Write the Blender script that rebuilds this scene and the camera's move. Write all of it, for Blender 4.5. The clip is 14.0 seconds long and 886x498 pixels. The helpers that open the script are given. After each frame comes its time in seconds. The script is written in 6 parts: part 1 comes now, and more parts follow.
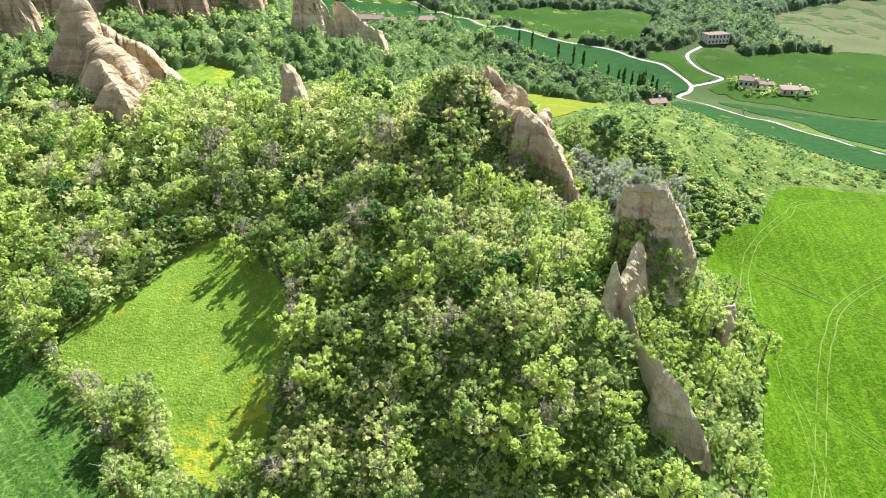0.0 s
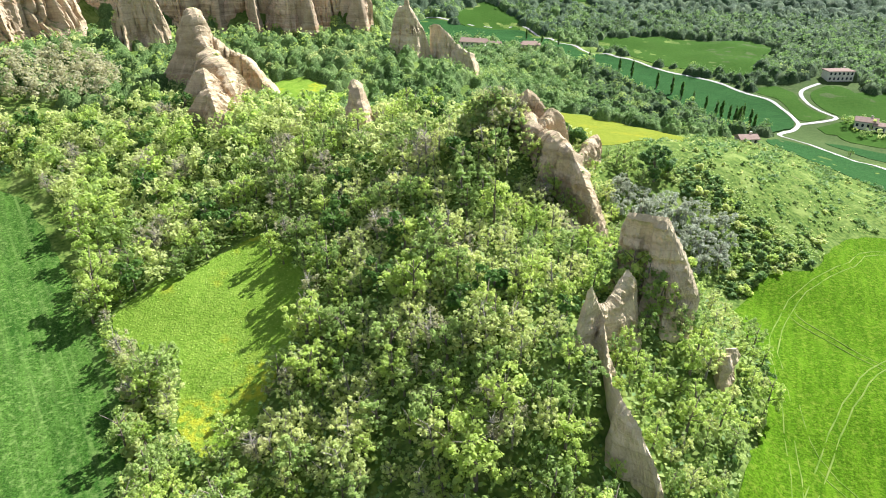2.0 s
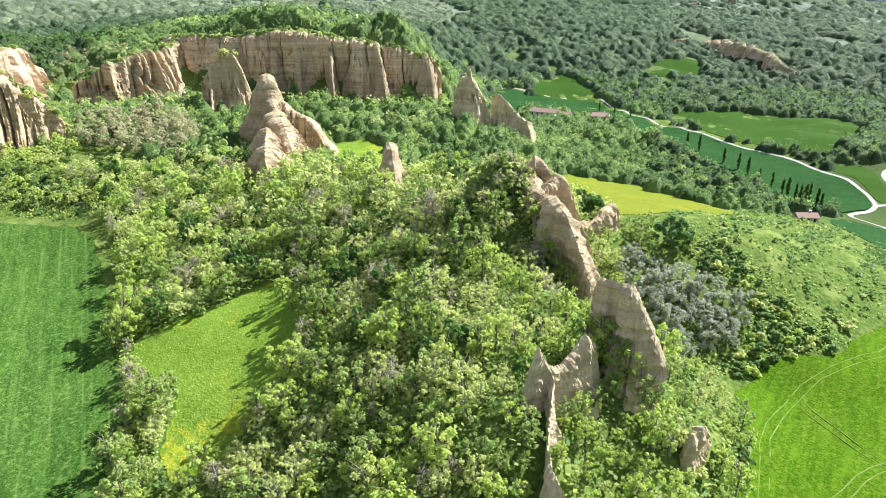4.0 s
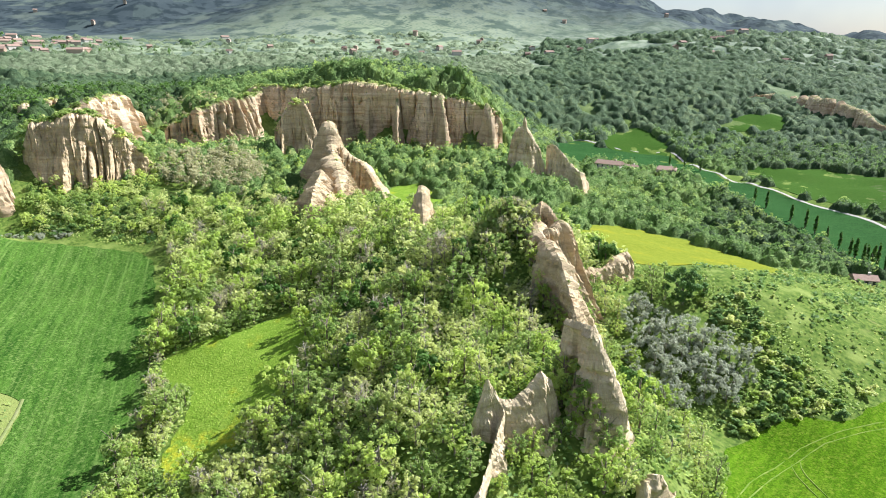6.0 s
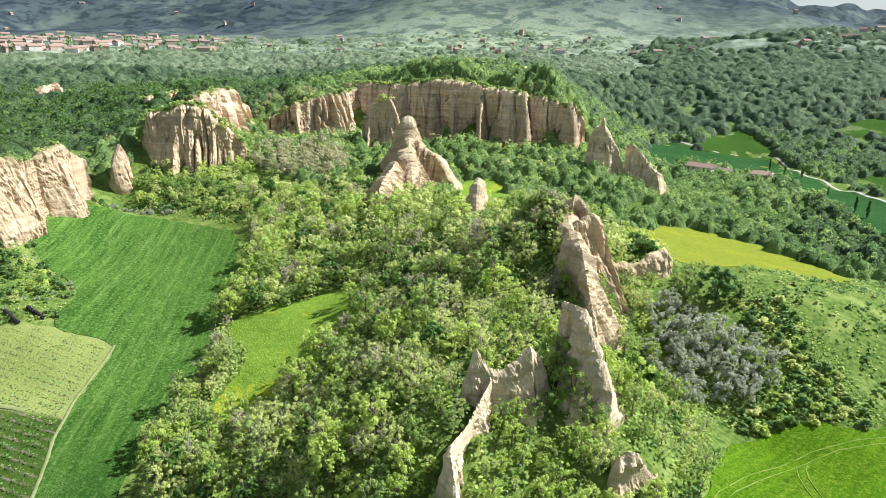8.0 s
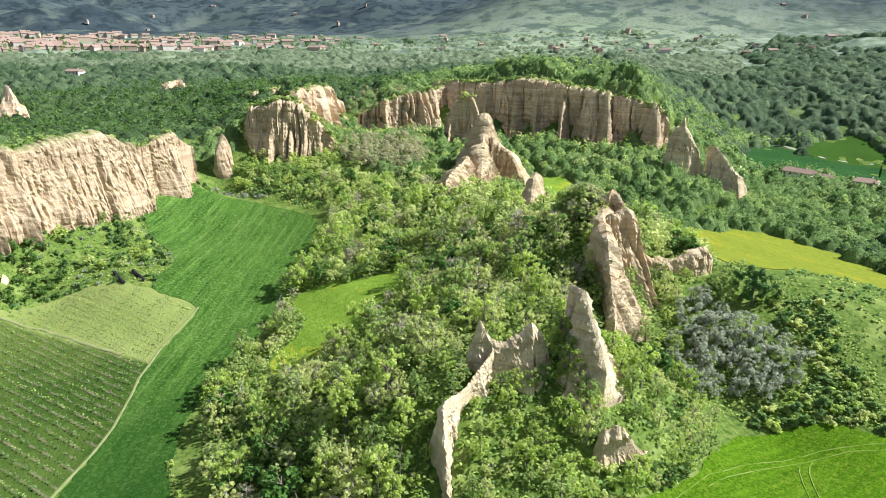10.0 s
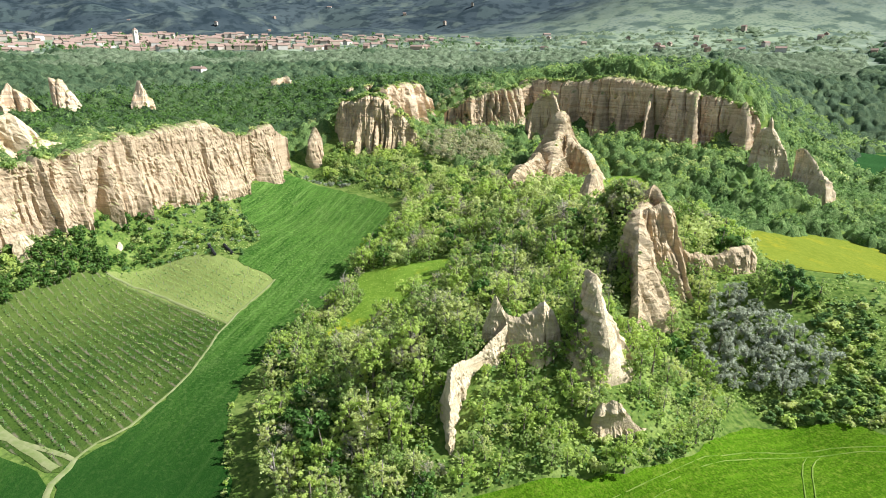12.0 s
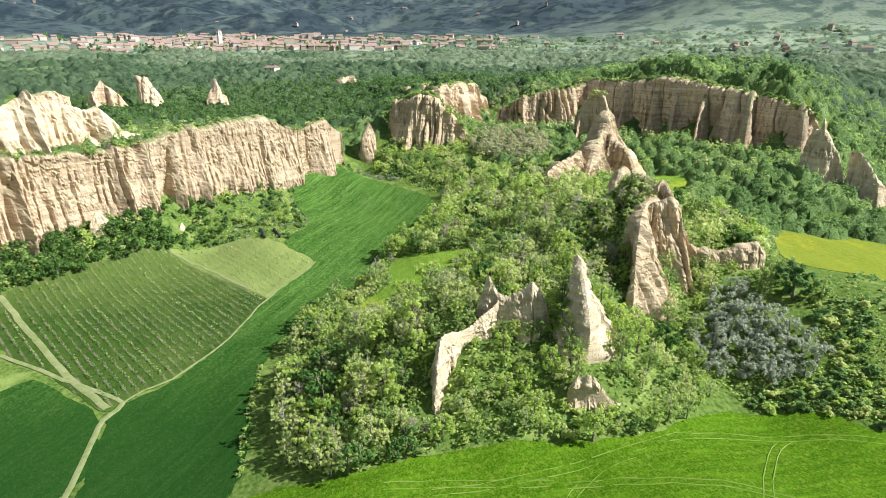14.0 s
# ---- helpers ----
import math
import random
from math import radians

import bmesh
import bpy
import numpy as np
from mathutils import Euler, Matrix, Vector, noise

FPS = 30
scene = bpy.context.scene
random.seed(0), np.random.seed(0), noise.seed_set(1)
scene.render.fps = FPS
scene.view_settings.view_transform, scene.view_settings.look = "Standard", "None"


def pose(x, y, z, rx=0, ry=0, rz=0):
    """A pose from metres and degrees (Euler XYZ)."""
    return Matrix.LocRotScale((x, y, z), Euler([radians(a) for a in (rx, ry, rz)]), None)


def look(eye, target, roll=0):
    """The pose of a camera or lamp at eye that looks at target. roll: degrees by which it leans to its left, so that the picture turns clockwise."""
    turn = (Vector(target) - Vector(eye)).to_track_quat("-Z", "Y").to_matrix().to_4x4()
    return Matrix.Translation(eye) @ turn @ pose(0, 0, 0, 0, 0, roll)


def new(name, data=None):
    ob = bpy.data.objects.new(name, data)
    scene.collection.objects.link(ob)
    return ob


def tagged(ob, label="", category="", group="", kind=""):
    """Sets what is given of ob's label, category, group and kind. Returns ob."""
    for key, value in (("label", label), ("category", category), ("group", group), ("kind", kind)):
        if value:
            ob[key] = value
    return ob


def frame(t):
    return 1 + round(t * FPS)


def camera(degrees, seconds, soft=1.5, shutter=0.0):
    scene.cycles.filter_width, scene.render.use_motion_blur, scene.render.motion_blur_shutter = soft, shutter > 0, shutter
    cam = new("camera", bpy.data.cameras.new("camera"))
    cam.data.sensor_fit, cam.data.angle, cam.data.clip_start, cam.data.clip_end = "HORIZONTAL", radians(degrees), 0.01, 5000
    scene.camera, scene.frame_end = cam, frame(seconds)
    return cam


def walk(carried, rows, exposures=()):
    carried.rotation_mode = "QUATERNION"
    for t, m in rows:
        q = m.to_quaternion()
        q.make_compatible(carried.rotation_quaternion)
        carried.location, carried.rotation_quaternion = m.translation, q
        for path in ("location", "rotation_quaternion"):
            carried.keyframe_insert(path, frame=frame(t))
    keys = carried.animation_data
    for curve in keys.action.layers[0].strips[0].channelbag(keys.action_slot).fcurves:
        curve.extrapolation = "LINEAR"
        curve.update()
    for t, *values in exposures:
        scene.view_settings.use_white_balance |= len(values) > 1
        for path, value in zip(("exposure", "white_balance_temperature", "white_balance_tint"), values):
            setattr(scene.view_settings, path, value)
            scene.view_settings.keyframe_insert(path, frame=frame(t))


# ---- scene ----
cam = camera(70.9, 14.0, 1.0)
METRES, EYE, TILT, LEAN, TURN = 150.0, 78.0, -30.0, 0.0, 0.0
ROWS = [
    (0.0, 0.0, 0.0, 0.0, 0.0, 0.0, -0.0),
    (0.5, 0.0346, -0.0065, -0.0029, 2.65, -0.06, -1.5),
    (1.0, 0.0701, -0.0111, -0.005, 5.33, -0.15, -3.01),
    (1.5, 0.1055, -0.0139, -0.0062, 7.82, 0.42, -4.43),
    (2.0, 0.1409, -0.0153, -0.0065, 10.08, 1.51, -5.69),
    (2.5, 0.177, -0.0153, -0.0053, 12.09, 2.59, -6.79),
    (3.0, 0.2131, -0.0136, -0.0049, 14.01, 3.77, -7.85),
    (5.5, 0.3933, 0.0046, 0.005, 23.6, 9.11, -13.02),
    (6.0, 0.4288, 0.0053, 0.005, 25.45, 9.26, -13.97),
    (6.5, 0.4641, 0.0056, 0.005, 27.73, 8.66, -15.11),
    (7.0, 0.4996, 0.0062, 0.0048, 29.94, 8.05, -16.17),
    (7.5, 0.5349, 0.0067, 0.0051, 32.32, 7.34, -17.26),
    (8.0, 0.5703, 0.0081, 0.0055, 34.76, 6.57, -18.34),
    (10.5, 0.7461, 0.0223, 0.0155, 46.68, 2.25, -22.85),
    (11.0, 0.7808, 0.028, 0.019, 49.15, 1.24, -23.64),
    (11.5, 0.8154, 0.0348, 0.0233, 51.66, 0.21, -24.39),
    (12.0, 0.8497, 0.0427, 0.0282, 54.22, -0.88, -25.09),
    (12.5, 0.8835, 0.0518, 0.0337, 56.57, -1.9, -25.7),
    (13.0, 0.9172, 0.062, 0.0398, 58.82, -2.9, -26.22),
    (13.5, 0.9508, 0.0733, 0.0466, 60.96, -3.88, -26.7),
    (14.0, 0.9847, 0.0855, 0.0538, 61.5, -4.08, -26.82),
]
walk(cam, [(t, pose(0, 0, EYE, TILT, LEAN, TURN) @ pose(METRES * x, METRES * y, METRES * z, 90 + pitch, roll, yaw)) for t, x, y, z, yaw, pitch, roll in ROWS],
     exposures=[(0.0, 1.52, 6080, 11), (7.0, 1.25, 6080, 10), (14.0, 1.0, 6080, 7)])

import collections

# ---------------------------------------------------------------- sun and sky
SUN_FROM = Vector((0.56, 0.83, 0.0)).normalized()
SUN_HIGH = radians(42)
world = bpy.data.worlds.new("world")
scene.world = world
world.use_nodes = True
_wn = world.node_tree.nodes
_sky = _wn.new("ShaderNodeTexSky")
_sky.sky_type, _sky.sun_disc = "NISHITA", False
_sky.sun_elevation = SUN_HIGH
_sky.sun_rotation = math.atan2(SUN_FROM.x, SUN_FROM.y)
_sky.air_density, _sky.dust_density, _sky.ozone_density = 1.0, 1.2, 1.0
# broken cloud: a bright white veil over the blue
_tc, _cl, _rg, _mx = (_wn.new("ShaderNode" + k) for k in ("TexCoord", "TexNoise", "MapRange", "Mix"))
_mx.data_type = "RGBA"
_cl.inputs["Scale"].default_value, _cl.inputs["Detail"].default_value = 2.2, 5.0
_rg.inputs[1].default_value, _rg.inputs[2].default_value, _rg.inputs[3].default_value, _rg.inputs[4].default_value = 0.35, 0.6, 0.35, 0.9
_mx.inputs[7].default_value = (3.5, 4.0, 4.75, 1)
for a, b in ((_tc.outputs["Generated"], _cl.inputs["Vector"]), (_cl.outputs["Fac"], _rg.inputs[0]), (_rg.outputs[0], _mx.inputs[0]),
             (_sky.outputs[0], _mx.inputs[6]), (_mx.outputs[2], _wn["Background"].inputs[0])):
    world.node_tree.links.new(a, b)
_wn["Background"].inputs[1].default_value = 0.053
sun = new("sun", bpy.data.lights.new("sun", "SUN"))
sun.data.energy, sun.data.angle, sun.data.color = 5.0, radians(0.6), (1.0, 0.965, 0.935)
sun.matrix_world = look((0, 0, 300), Vector((0, 0, 300)) - (SUN_FROM * math.cos(SUN_HIGH) + Vector((0, 0, math.sin(SUN_HIGH)))))

# ---------------------------------------------------------------- materials


class Mat:
    """A short way to write node materials."""

    def __init__(self, name, rough=0.9):
        self.m = bpy.data.materials.new(name)
        self.m.use_nodes = True
        self.t = self.m.node_tree
        self.b = self.t.nodes["Principled BSDF"]
        self.b.inputs["Roughness"].default_value = rough
        self.b.inputs["Specular IOR Level"].default_value = 0.08
        self.geo = self.t.nodes.new("ShaderNodeNewGeometry")

    def node(self, kind, **sockets):
        n = self.t.nodes.new(kind)
        for k, v in sockets.items():
            self.put(n.inputs[k.replace("_", " ")], v)
        return n

    def put(self, socket, v):
        if isinstance(v, bpy.types.NodeSocket):
            self.t.links.new(v, socket)
        else:
            socket.default_value = v

    def place(self, sx=1.0, sy=1.0, sz=1.0, turn=0.0):
        n = self.t.nodes.new("ShaderNodeMapping")
        if turn:
            n.vector_type, sx, sy, sz = "TEXTURE", 1 / sx, 1 / sy, 1 / sz
        self.put(n.inputs["Vector"], self.geo.outputs["Position"])
        n.inputs["Scale"].default_value = (sx, sy, sz)
        n.inputs["Rotation"].default_value = (0, 0, turn)
        return n.outputs[0]

    def noise(self, scale, detail=4.0, vec=None, rough=0.55, distort=0.0):
        n = self.node("ShaderNodeTexNoise", Scale=scale, Detail=detail, Roughness=rough, Distortion=distort)
        self.put(n.inputs["Vector"], vec if vec is not None else self.geo.outputs["Position"])
        return n.outputs["Fac"]

    def cells(self, scale, vec=None, out="Color"):
        n = self.node("ShaderNodeTexVoronoi", Scale=scale)
        self.put(n.inputs["Vector"], vec if vec is not None else self.geo.outputs["Position"])
        return n.outputs[out]

    def step(self, v, lo, hi, a=0.0, b=1.0):
        n = self.node("ShaderNodeMapRange")
        self.put(n.inputs[0], v)
        for i, x in enumerate((lo, hi, a, b)):
            n.inputs[i + 1].default_value = x
        return n.outputs[0]

    def ramp(self, v, *stops):
        n = self.t.nodes.new("ShaderNodeValToRGB")
        self.put(n.inputs[0], v)
        el = n.color_ramp.elements
        while len(el) < len(stops):
            el.new(0.5)
        for e, (p, c) in zip(el, stops):
            e.position, e.color = p, (*c, 1)
        return n.outputs[0]

    def mix(self, f, a, b, how="MIX"):
        n = self.t.nodes.new("ShaderNodeMix")
        n.data_type, n.blend_type = "RGBA", how
        self.put(n.inputs[0], f)
        for i, v in ((6, a), (7, b)):
            self.put(n.inputs[i], v if isinstance(v, bpy.types.NodeSocket) else (*v, 1))
        return n.outputs[2]

    def math(self, how, a, b=0.0):
        n = self.t.nodes.new("ShaderNodeMath")
        n.operation = how
        self.put(n.inputs[0], a)
        self.put(n.inputs[1], b)
        return n.outputs[0]

    def colour(self, c):
        self.put(self.b.inputs["Base Color"], c if isinstance(c, bpy.types.NodeSocket) else (*c, 1))
        return self

    def bump(self, h, strength=0.5, distance=0.2):
        n = self.node("ShaderNodeBump", Strength=strength, Distance=distance)
        self.put(n.inputs["Height"], h)
        self.put(self.b.inputs["Normal"], n.outputs[0])
        return self


def leaf_material(name, dark, light, warm, clear=0.35, gloss=0.4):
    """Leaves: colours vary from tree to tree, from leaf to leaf and in drifts; light comes through."""
    k = Mat(name, 0.6)
    info = k.t.nodes.new("ShaderNodeObjectInfo")
    c = k.mix(k.step(k.geo.outputs["Random Per Island"], 0.0, 1.0, 0.22, 0.8), dark, light)
    c = k.mix(k.step(info.outputs["Random"], 0.0, 1.0, 0.0, 0.6), c, warm)
    drift = k.noise(0.09, 2.0)
    c = k.mix(k.step(drift, 0.45, 0.7, 0.0, 0.45), c, k.mix(0.5, light, warm))
    k.colour(c)
    k.b.inputs["Specular IOR Level"].default_value = 0.5 * gloss
    tr = k.t.nodes.new("ShaderNodeBsdfTranslucent")
    k.put(tr.inputs[0], k.mix(1.0, c, (1.45, 1.45, 1.3), "MULTIPLY"))
    mx = k.t.nodes.new("ShaderNodeMixShader")
    mx.inputs[0].default_value = clear
    k.t.links.new(k.b.outputs[0], mx.inputs[1])
    k.t.links.new(tr.outputs[0], mx.inputs[2])
    k.t.links.new(mx.outputs[0], k.t.nodes["Material Output"].inputs[0])
    return k.m


LEAF_BRIGHT = leaf_material("leaf_bright", (0.16, 0.25, 0.045), (0.47, 0.59, 0.15), (0.52, 0.58, 0.18), 0.55, 0.3)
LEAF_MID = leaf_material("leaf_mid", (0.075, 0.145, 0.032), (0.31, 0.43, 0.125), (0.39, 0.47, 0.16), 0.5, 0.25)
LEAF_PALE = leaf_material("leaf_pale", (0.27, 0.33, 0.115), (0.545, 0.60, 0.245), (0.58, 0.60, 0.25), 0.54, 0.3)
LEAF_GREY = leaf_material("leaf_grey", (0.22, 0.21, 0.135), (0.46, 0.43, 0.30), (0.44, 0.44, 0.22), 0.45, 0.25)
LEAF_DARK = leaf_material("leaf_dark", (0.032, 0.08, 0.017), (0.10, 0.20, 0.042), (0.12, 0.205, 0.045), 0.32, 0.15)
LEAF_OLIVE = leaf_material("leaf_olive", (0.19, 0.21, 0.15), (0.42, 0.455, 0.355), (0.40, 0.43, 0.33), 0.36, 0.15)
LEAF_FAR = leaf_material("leaf_far", (0.05, 0.12, 0.035), (0.165, 0.275, 0.085), (0.21, 0.31, 0.105), 0.4, 0.2)


def canopy_material(name, dark, mid, light, speck=0.9, deep=1.6):
    """Closed treetops seen from afar: every crown its own green, speckled with leaf light."""
    k = Mat(name, 0.7)
    one = k.node("ShaderNodeSeparateColor", Color=k.cells(0.13, k.place(1, 1, 0))).outputs[0]
    c = k.ramp(one, (0.0, dark), (0.5, mid), (1.0, light))
    c = k.mix(k.step(k.noise(0.012, 4.0), 0.4, 0.65, 0, 0.55), c, mid)
    # leaf light is painted into the colour as random darker and brighter flecks
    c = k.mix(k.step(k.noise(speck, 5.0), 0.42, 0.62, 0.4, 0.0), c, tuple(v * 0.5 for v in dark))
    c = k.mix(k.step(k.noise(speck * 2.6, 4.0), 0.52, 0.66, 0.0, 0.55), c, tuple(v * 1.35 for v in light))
    k.colour(c)
    k.bump(k.noise(speck * 0.9, 7.0, None, 0.7), 1.0, deep)
    # sunlight comes through the leaves
    tr = k.t.nodes.new("ShaderNodeBsdfTranslucent")
    k.put(tr.inputs[0], k.mix(1.0, c, (1.5, 1.5, 1.3), "MULTIPLY"))
    mx = k.t.nodes.new("ShaderNodeMixShader")
    mx.inputs[0].default_value = 0.35
    k.t.links.new(k.b.outputs[0], mx.inputs[1])
    k.t.links.new(tr.outputs[0], mx.inputs[2])
    k.t.links.new(mx.outputs[0], k.t.nodes["Material Output"].inputs[0])
    return k.m


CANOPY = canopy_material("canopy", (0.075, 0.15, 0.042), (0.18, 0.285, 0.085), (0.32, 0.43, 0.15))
# darker copy of CANOPY, also carries the cloud shade painted on western woods
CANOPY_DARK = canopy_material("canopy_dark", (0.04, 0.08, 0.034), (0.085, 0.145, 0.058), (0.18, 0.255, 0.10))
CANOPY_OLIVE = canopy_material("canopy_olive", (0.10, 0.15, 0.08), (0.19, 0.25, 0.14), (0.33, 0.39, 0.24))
# distance haze is mixed into this green as grey and blue
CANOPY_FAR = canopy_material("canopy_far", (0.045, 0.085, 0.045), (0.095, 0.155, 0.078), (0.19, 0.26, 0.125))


def ground_material():
    k = Mat("rough_grass")
    k.b.inputs["Specular IOR Level"].default_value = 0.02
    big, fine = k.noise(0.018, 5.0), k.noise(0.9, 6.0)
    c = k.ramp(fine, (0.3, (0.035, 0.065, 0.014)), (0.5, (0.085, 0.135, 0.026)), (0.7, (0.15, 0.19, 0.045)))
    c = k.mix(k.step(k.noise(0.12, 4.0), 0.52, 0.68, 0.0, 0.8), c, (0.19, 0.24, 0.065))
    # the valley floor by the farms is grazed short and green
    low_x = k.node("ShaderNodeSeparateXYZ", Vector=k.geo.outputs["Position"]).outputs
    c = k.mix(k.math("MULTIPLY", k.step(low_x[0], 95.0, 125.0), k.step(low_x[1], 270.0, 300.0, 0.0, 0.85)), c, k.mix(fine, (0.03, 0.055, 0.016), (0.07, 0.10, 0.035)))
    c = k.mix(k.step(k.noise(0.35, 5.0), 0.62, 0.75, 0, 0.3), c, (0.19, 0.17, 0.08))
    # patchwork of groves and woods on the far slopes, distance haze put in as extra blue
    sep = k.node("ShaderNodeSeparateXYZ", Vector=k.geo.outputs["Position"])
    dx = k.math("SUBTRACT", sep.outputs[0], 110.0)
    dy = k.math("SUBTRACT", sep.outputs[1], 8.0)
    r = k.math("SQRT", k.math("ADD", k.math("MULTIPLY", dx, dx), k.math("MULTIPLY", dy, dy)))
    warp = k.mix(0.06, k.place(0.004, 0.004, 0.0), k.node("ShaderNodeTexNoise", Scale=0.01, Detail=3.0).outputs["Color"], "ADD")
    patch = k.node("ShaderNodeSeparateColor", Color=k.cells(2.2, warp)).outputs[0]
    groves = k.ramp(patch, (0.0, (0.065, 0.105, 0.072)), (0.3, (0.115, 0.16, 0.12)), (0.55, (0.16, 0.205, 0.165)), (0.8, (0.185, 0.25, 0.145)), (1.0, (0.09, 0.135, 0.095)))
    dots = k.step(k.cells(0.11, None, "Distance"), 0.15, 0.5)
    groves = k.mix(k.math("MULTIPLY", dots, 0.7), groves, (0.27, 0.31, 0.20))
    groves = k.mix(k.step(k.noise(0.02, 6.0), 0.49, 0.59, 0, 0.8), groves, (0.055, 0.088, 0.065))
    silver = k.mix(k.step(k.noise(0.05, 5.0), 0.42, 0.6), (0.10, 0.14, 0.088), (0.25, 0.285, 0.215))
    silver = k.mix(k.step(k.noise(0.016, 7.0, None, 0.65), 0.46, 0.58, 0.0, 0.8), silver, (0.05, 0.078, 0.055))
    groves = k.mix(k.step(sep.outputs[0], -560.0, -420.0, 0.0, 0.7), groves, silver)
    c = k.mix(k.step(r, 650.0, 950.0), c, groves)
    # cloud shade and blue haze are painted onto the far mountainsides
    hazy_shade = k.mix(k.step(k.noise(0.006, 6.0), 0.35, 0.65), (0.028, 0.041, 0.049), (0.06, 0.078, 0.083))
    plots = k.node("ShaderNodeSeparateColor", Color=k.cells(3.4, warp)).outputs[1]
    hazy_shade = k.mix(k.step(plots, 0.62, 0.9, 0.0, 0.55), hazy_shade, (0.075, 0.10, 0.088))
    hazy_shade = k.mix(k.step(k.noise(0.03, 6.0), 0.48, 0.58, 0.0, 0.7), hazy_shade, (0.016, 0.026, 0.031))
    hazy_shade = k.mix(k.step(k.noise(0.011, 6.0), 0.55, 0.66, 0.0, 0.7), hazy_shade, (0.115, 0.14, 0.115))
    # sunlight on the terraced side is painted: paler groves reach further up
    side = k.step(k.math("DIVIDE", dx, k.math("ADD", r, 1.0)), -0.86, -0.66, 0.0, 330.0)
    c = k.mix(k.step(k.math("SUBTRACT", r, side), 1080.0, 1650.0), c, hazy_shade)
    k.colour(c)
    k.bump(k.mix(0.5, fine, k.noise(0.15, 6.0)), 0.8, 0.5)
    return k.m


def crop_material(name, dark, light, pale, turn, wide=2.4, lush=None):
    """Young wheat with drill lines along one way."""
    k = Mat(name, 0.9)
    k.b.inputs["Specular IOR Level"].default_value = 0.01
    along = k.place(0.05, 1.0, 0.2, turn)
    streak = k.noise(1.0 / wide * 2.2, 4.0, along)
    c = k.mix(k.step(streak, 0.35, 0.68), dark, light)
    c = k.mix(k.step(k.noise(0.03, 4.0), 0.45, 0.72), c, light)
    c = k.mix(k.step(k.noise(0.16, 5.0, k.place(0.35, 1, 1, turn)), 0.6, 0.78, 0, 0.55), c, pale)
    c = k.mix(k.step(k.noise(2.6, 4.0), 0.38, 0.7, 0.8, 0.0), c, tuple(0.4 * v for v in dark))
    c = k.mix(k.step(k.noise(1.1, 6.0), 0.5, 0.7, 0.0, 0.45), c, pale)
    c = k.mix(k.step(k.noise(0.55, 6.0, k.place(0.2, 1, 1, turn)), 0.5, 0.72, 0, 0.5), c, light)
    if lush:  # long pale drill streaks, and the colour darkens towards one end
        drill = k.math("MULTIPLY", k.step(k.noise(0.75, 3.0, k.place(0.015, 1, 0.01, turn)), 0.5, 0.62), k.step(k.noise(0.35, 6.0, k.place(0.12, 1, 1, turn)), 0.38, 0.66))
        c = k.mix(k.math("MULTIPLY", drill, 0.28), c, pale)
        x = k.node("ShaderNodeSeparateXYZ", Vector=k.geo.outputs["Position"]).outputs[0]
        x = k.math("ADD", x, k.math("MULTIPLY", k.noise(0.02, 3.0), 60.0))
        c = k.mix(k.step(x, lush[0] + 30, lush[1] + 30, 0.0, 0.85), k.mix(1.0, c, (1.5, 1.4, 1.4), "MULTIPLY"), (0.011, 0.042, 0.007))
    k.colour(c)
    k.bump(k.noise(3.0, 5.0), 0.7, 0.25)
    return k.m


CROP_EAST = crop_material("wheat_bright", (0.06, 0.14, 0.006), (0.105, 0.205, 0.01), (0.19, 0.25, 0.03), radians(76))
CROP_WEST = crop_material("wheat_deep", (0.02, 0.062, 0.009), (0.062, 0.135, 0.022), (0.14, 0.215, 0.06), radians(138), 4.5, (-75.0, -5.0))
CROP_FAR = crop_material("wheat_far", (0.025, 0.08, 0.022), (0.038, 0.105, 0.028), (0.055, 0.12, 0.034), radians(20))


def meadow_material(name, base, light, flower, much):
    k = Mat(name)
    k.b.inputs["Specular IOR Level"].default_value = 0.01
    c = k.mix(k.step(k.noise(0.5, 5.0), 0.3, 0.7), base, light)
    c = k.mix(k.step(k.noise(2.2, 4.0), 0.4, 0.75, 0.35, 0.0), c, (0.04, 0.08, 0.01))
    bloom = k.math("MULTIPLY", k.step(k.noise(0.045, 3.0), 0.53, 0.63), k.step(k.noise(0.6, 5.0), 0.40, 0.62))
    c = k.mix(k.math("MULTIPLY", bloom, much), c, flower)
    k.colour(c)
    k.bump(k.noise(1.6, 5.0), 0.8, 0.4)
    return k.m


MEADOW_GRASS = meadow_material("flower_meadow", (0.12, 0.215, 0.02), (0.215, 0.315, 0.045), (0.40, 0.37, 0.025), 0.6)
FIELD_YELLOW = meadow_material("yellow_meadow", (0.16, 0.19, 0.02), (0.22, 0.245, 0.032), (0.30, 0.26, 0.02), 0.6)
FIELD_GREEN = meadow_material("pasture", (0.03, 0.075, 0.012), (0.045, 0.096, 0.016), (0.06, 0.10, 0.022), 0.25)
FIELD_BROWN = meadow_material("stubble", (0.12, 0.13, 0.065), (0.155, 0.15, 0.085), (0.09, 0.13, 0.04), 0.8)


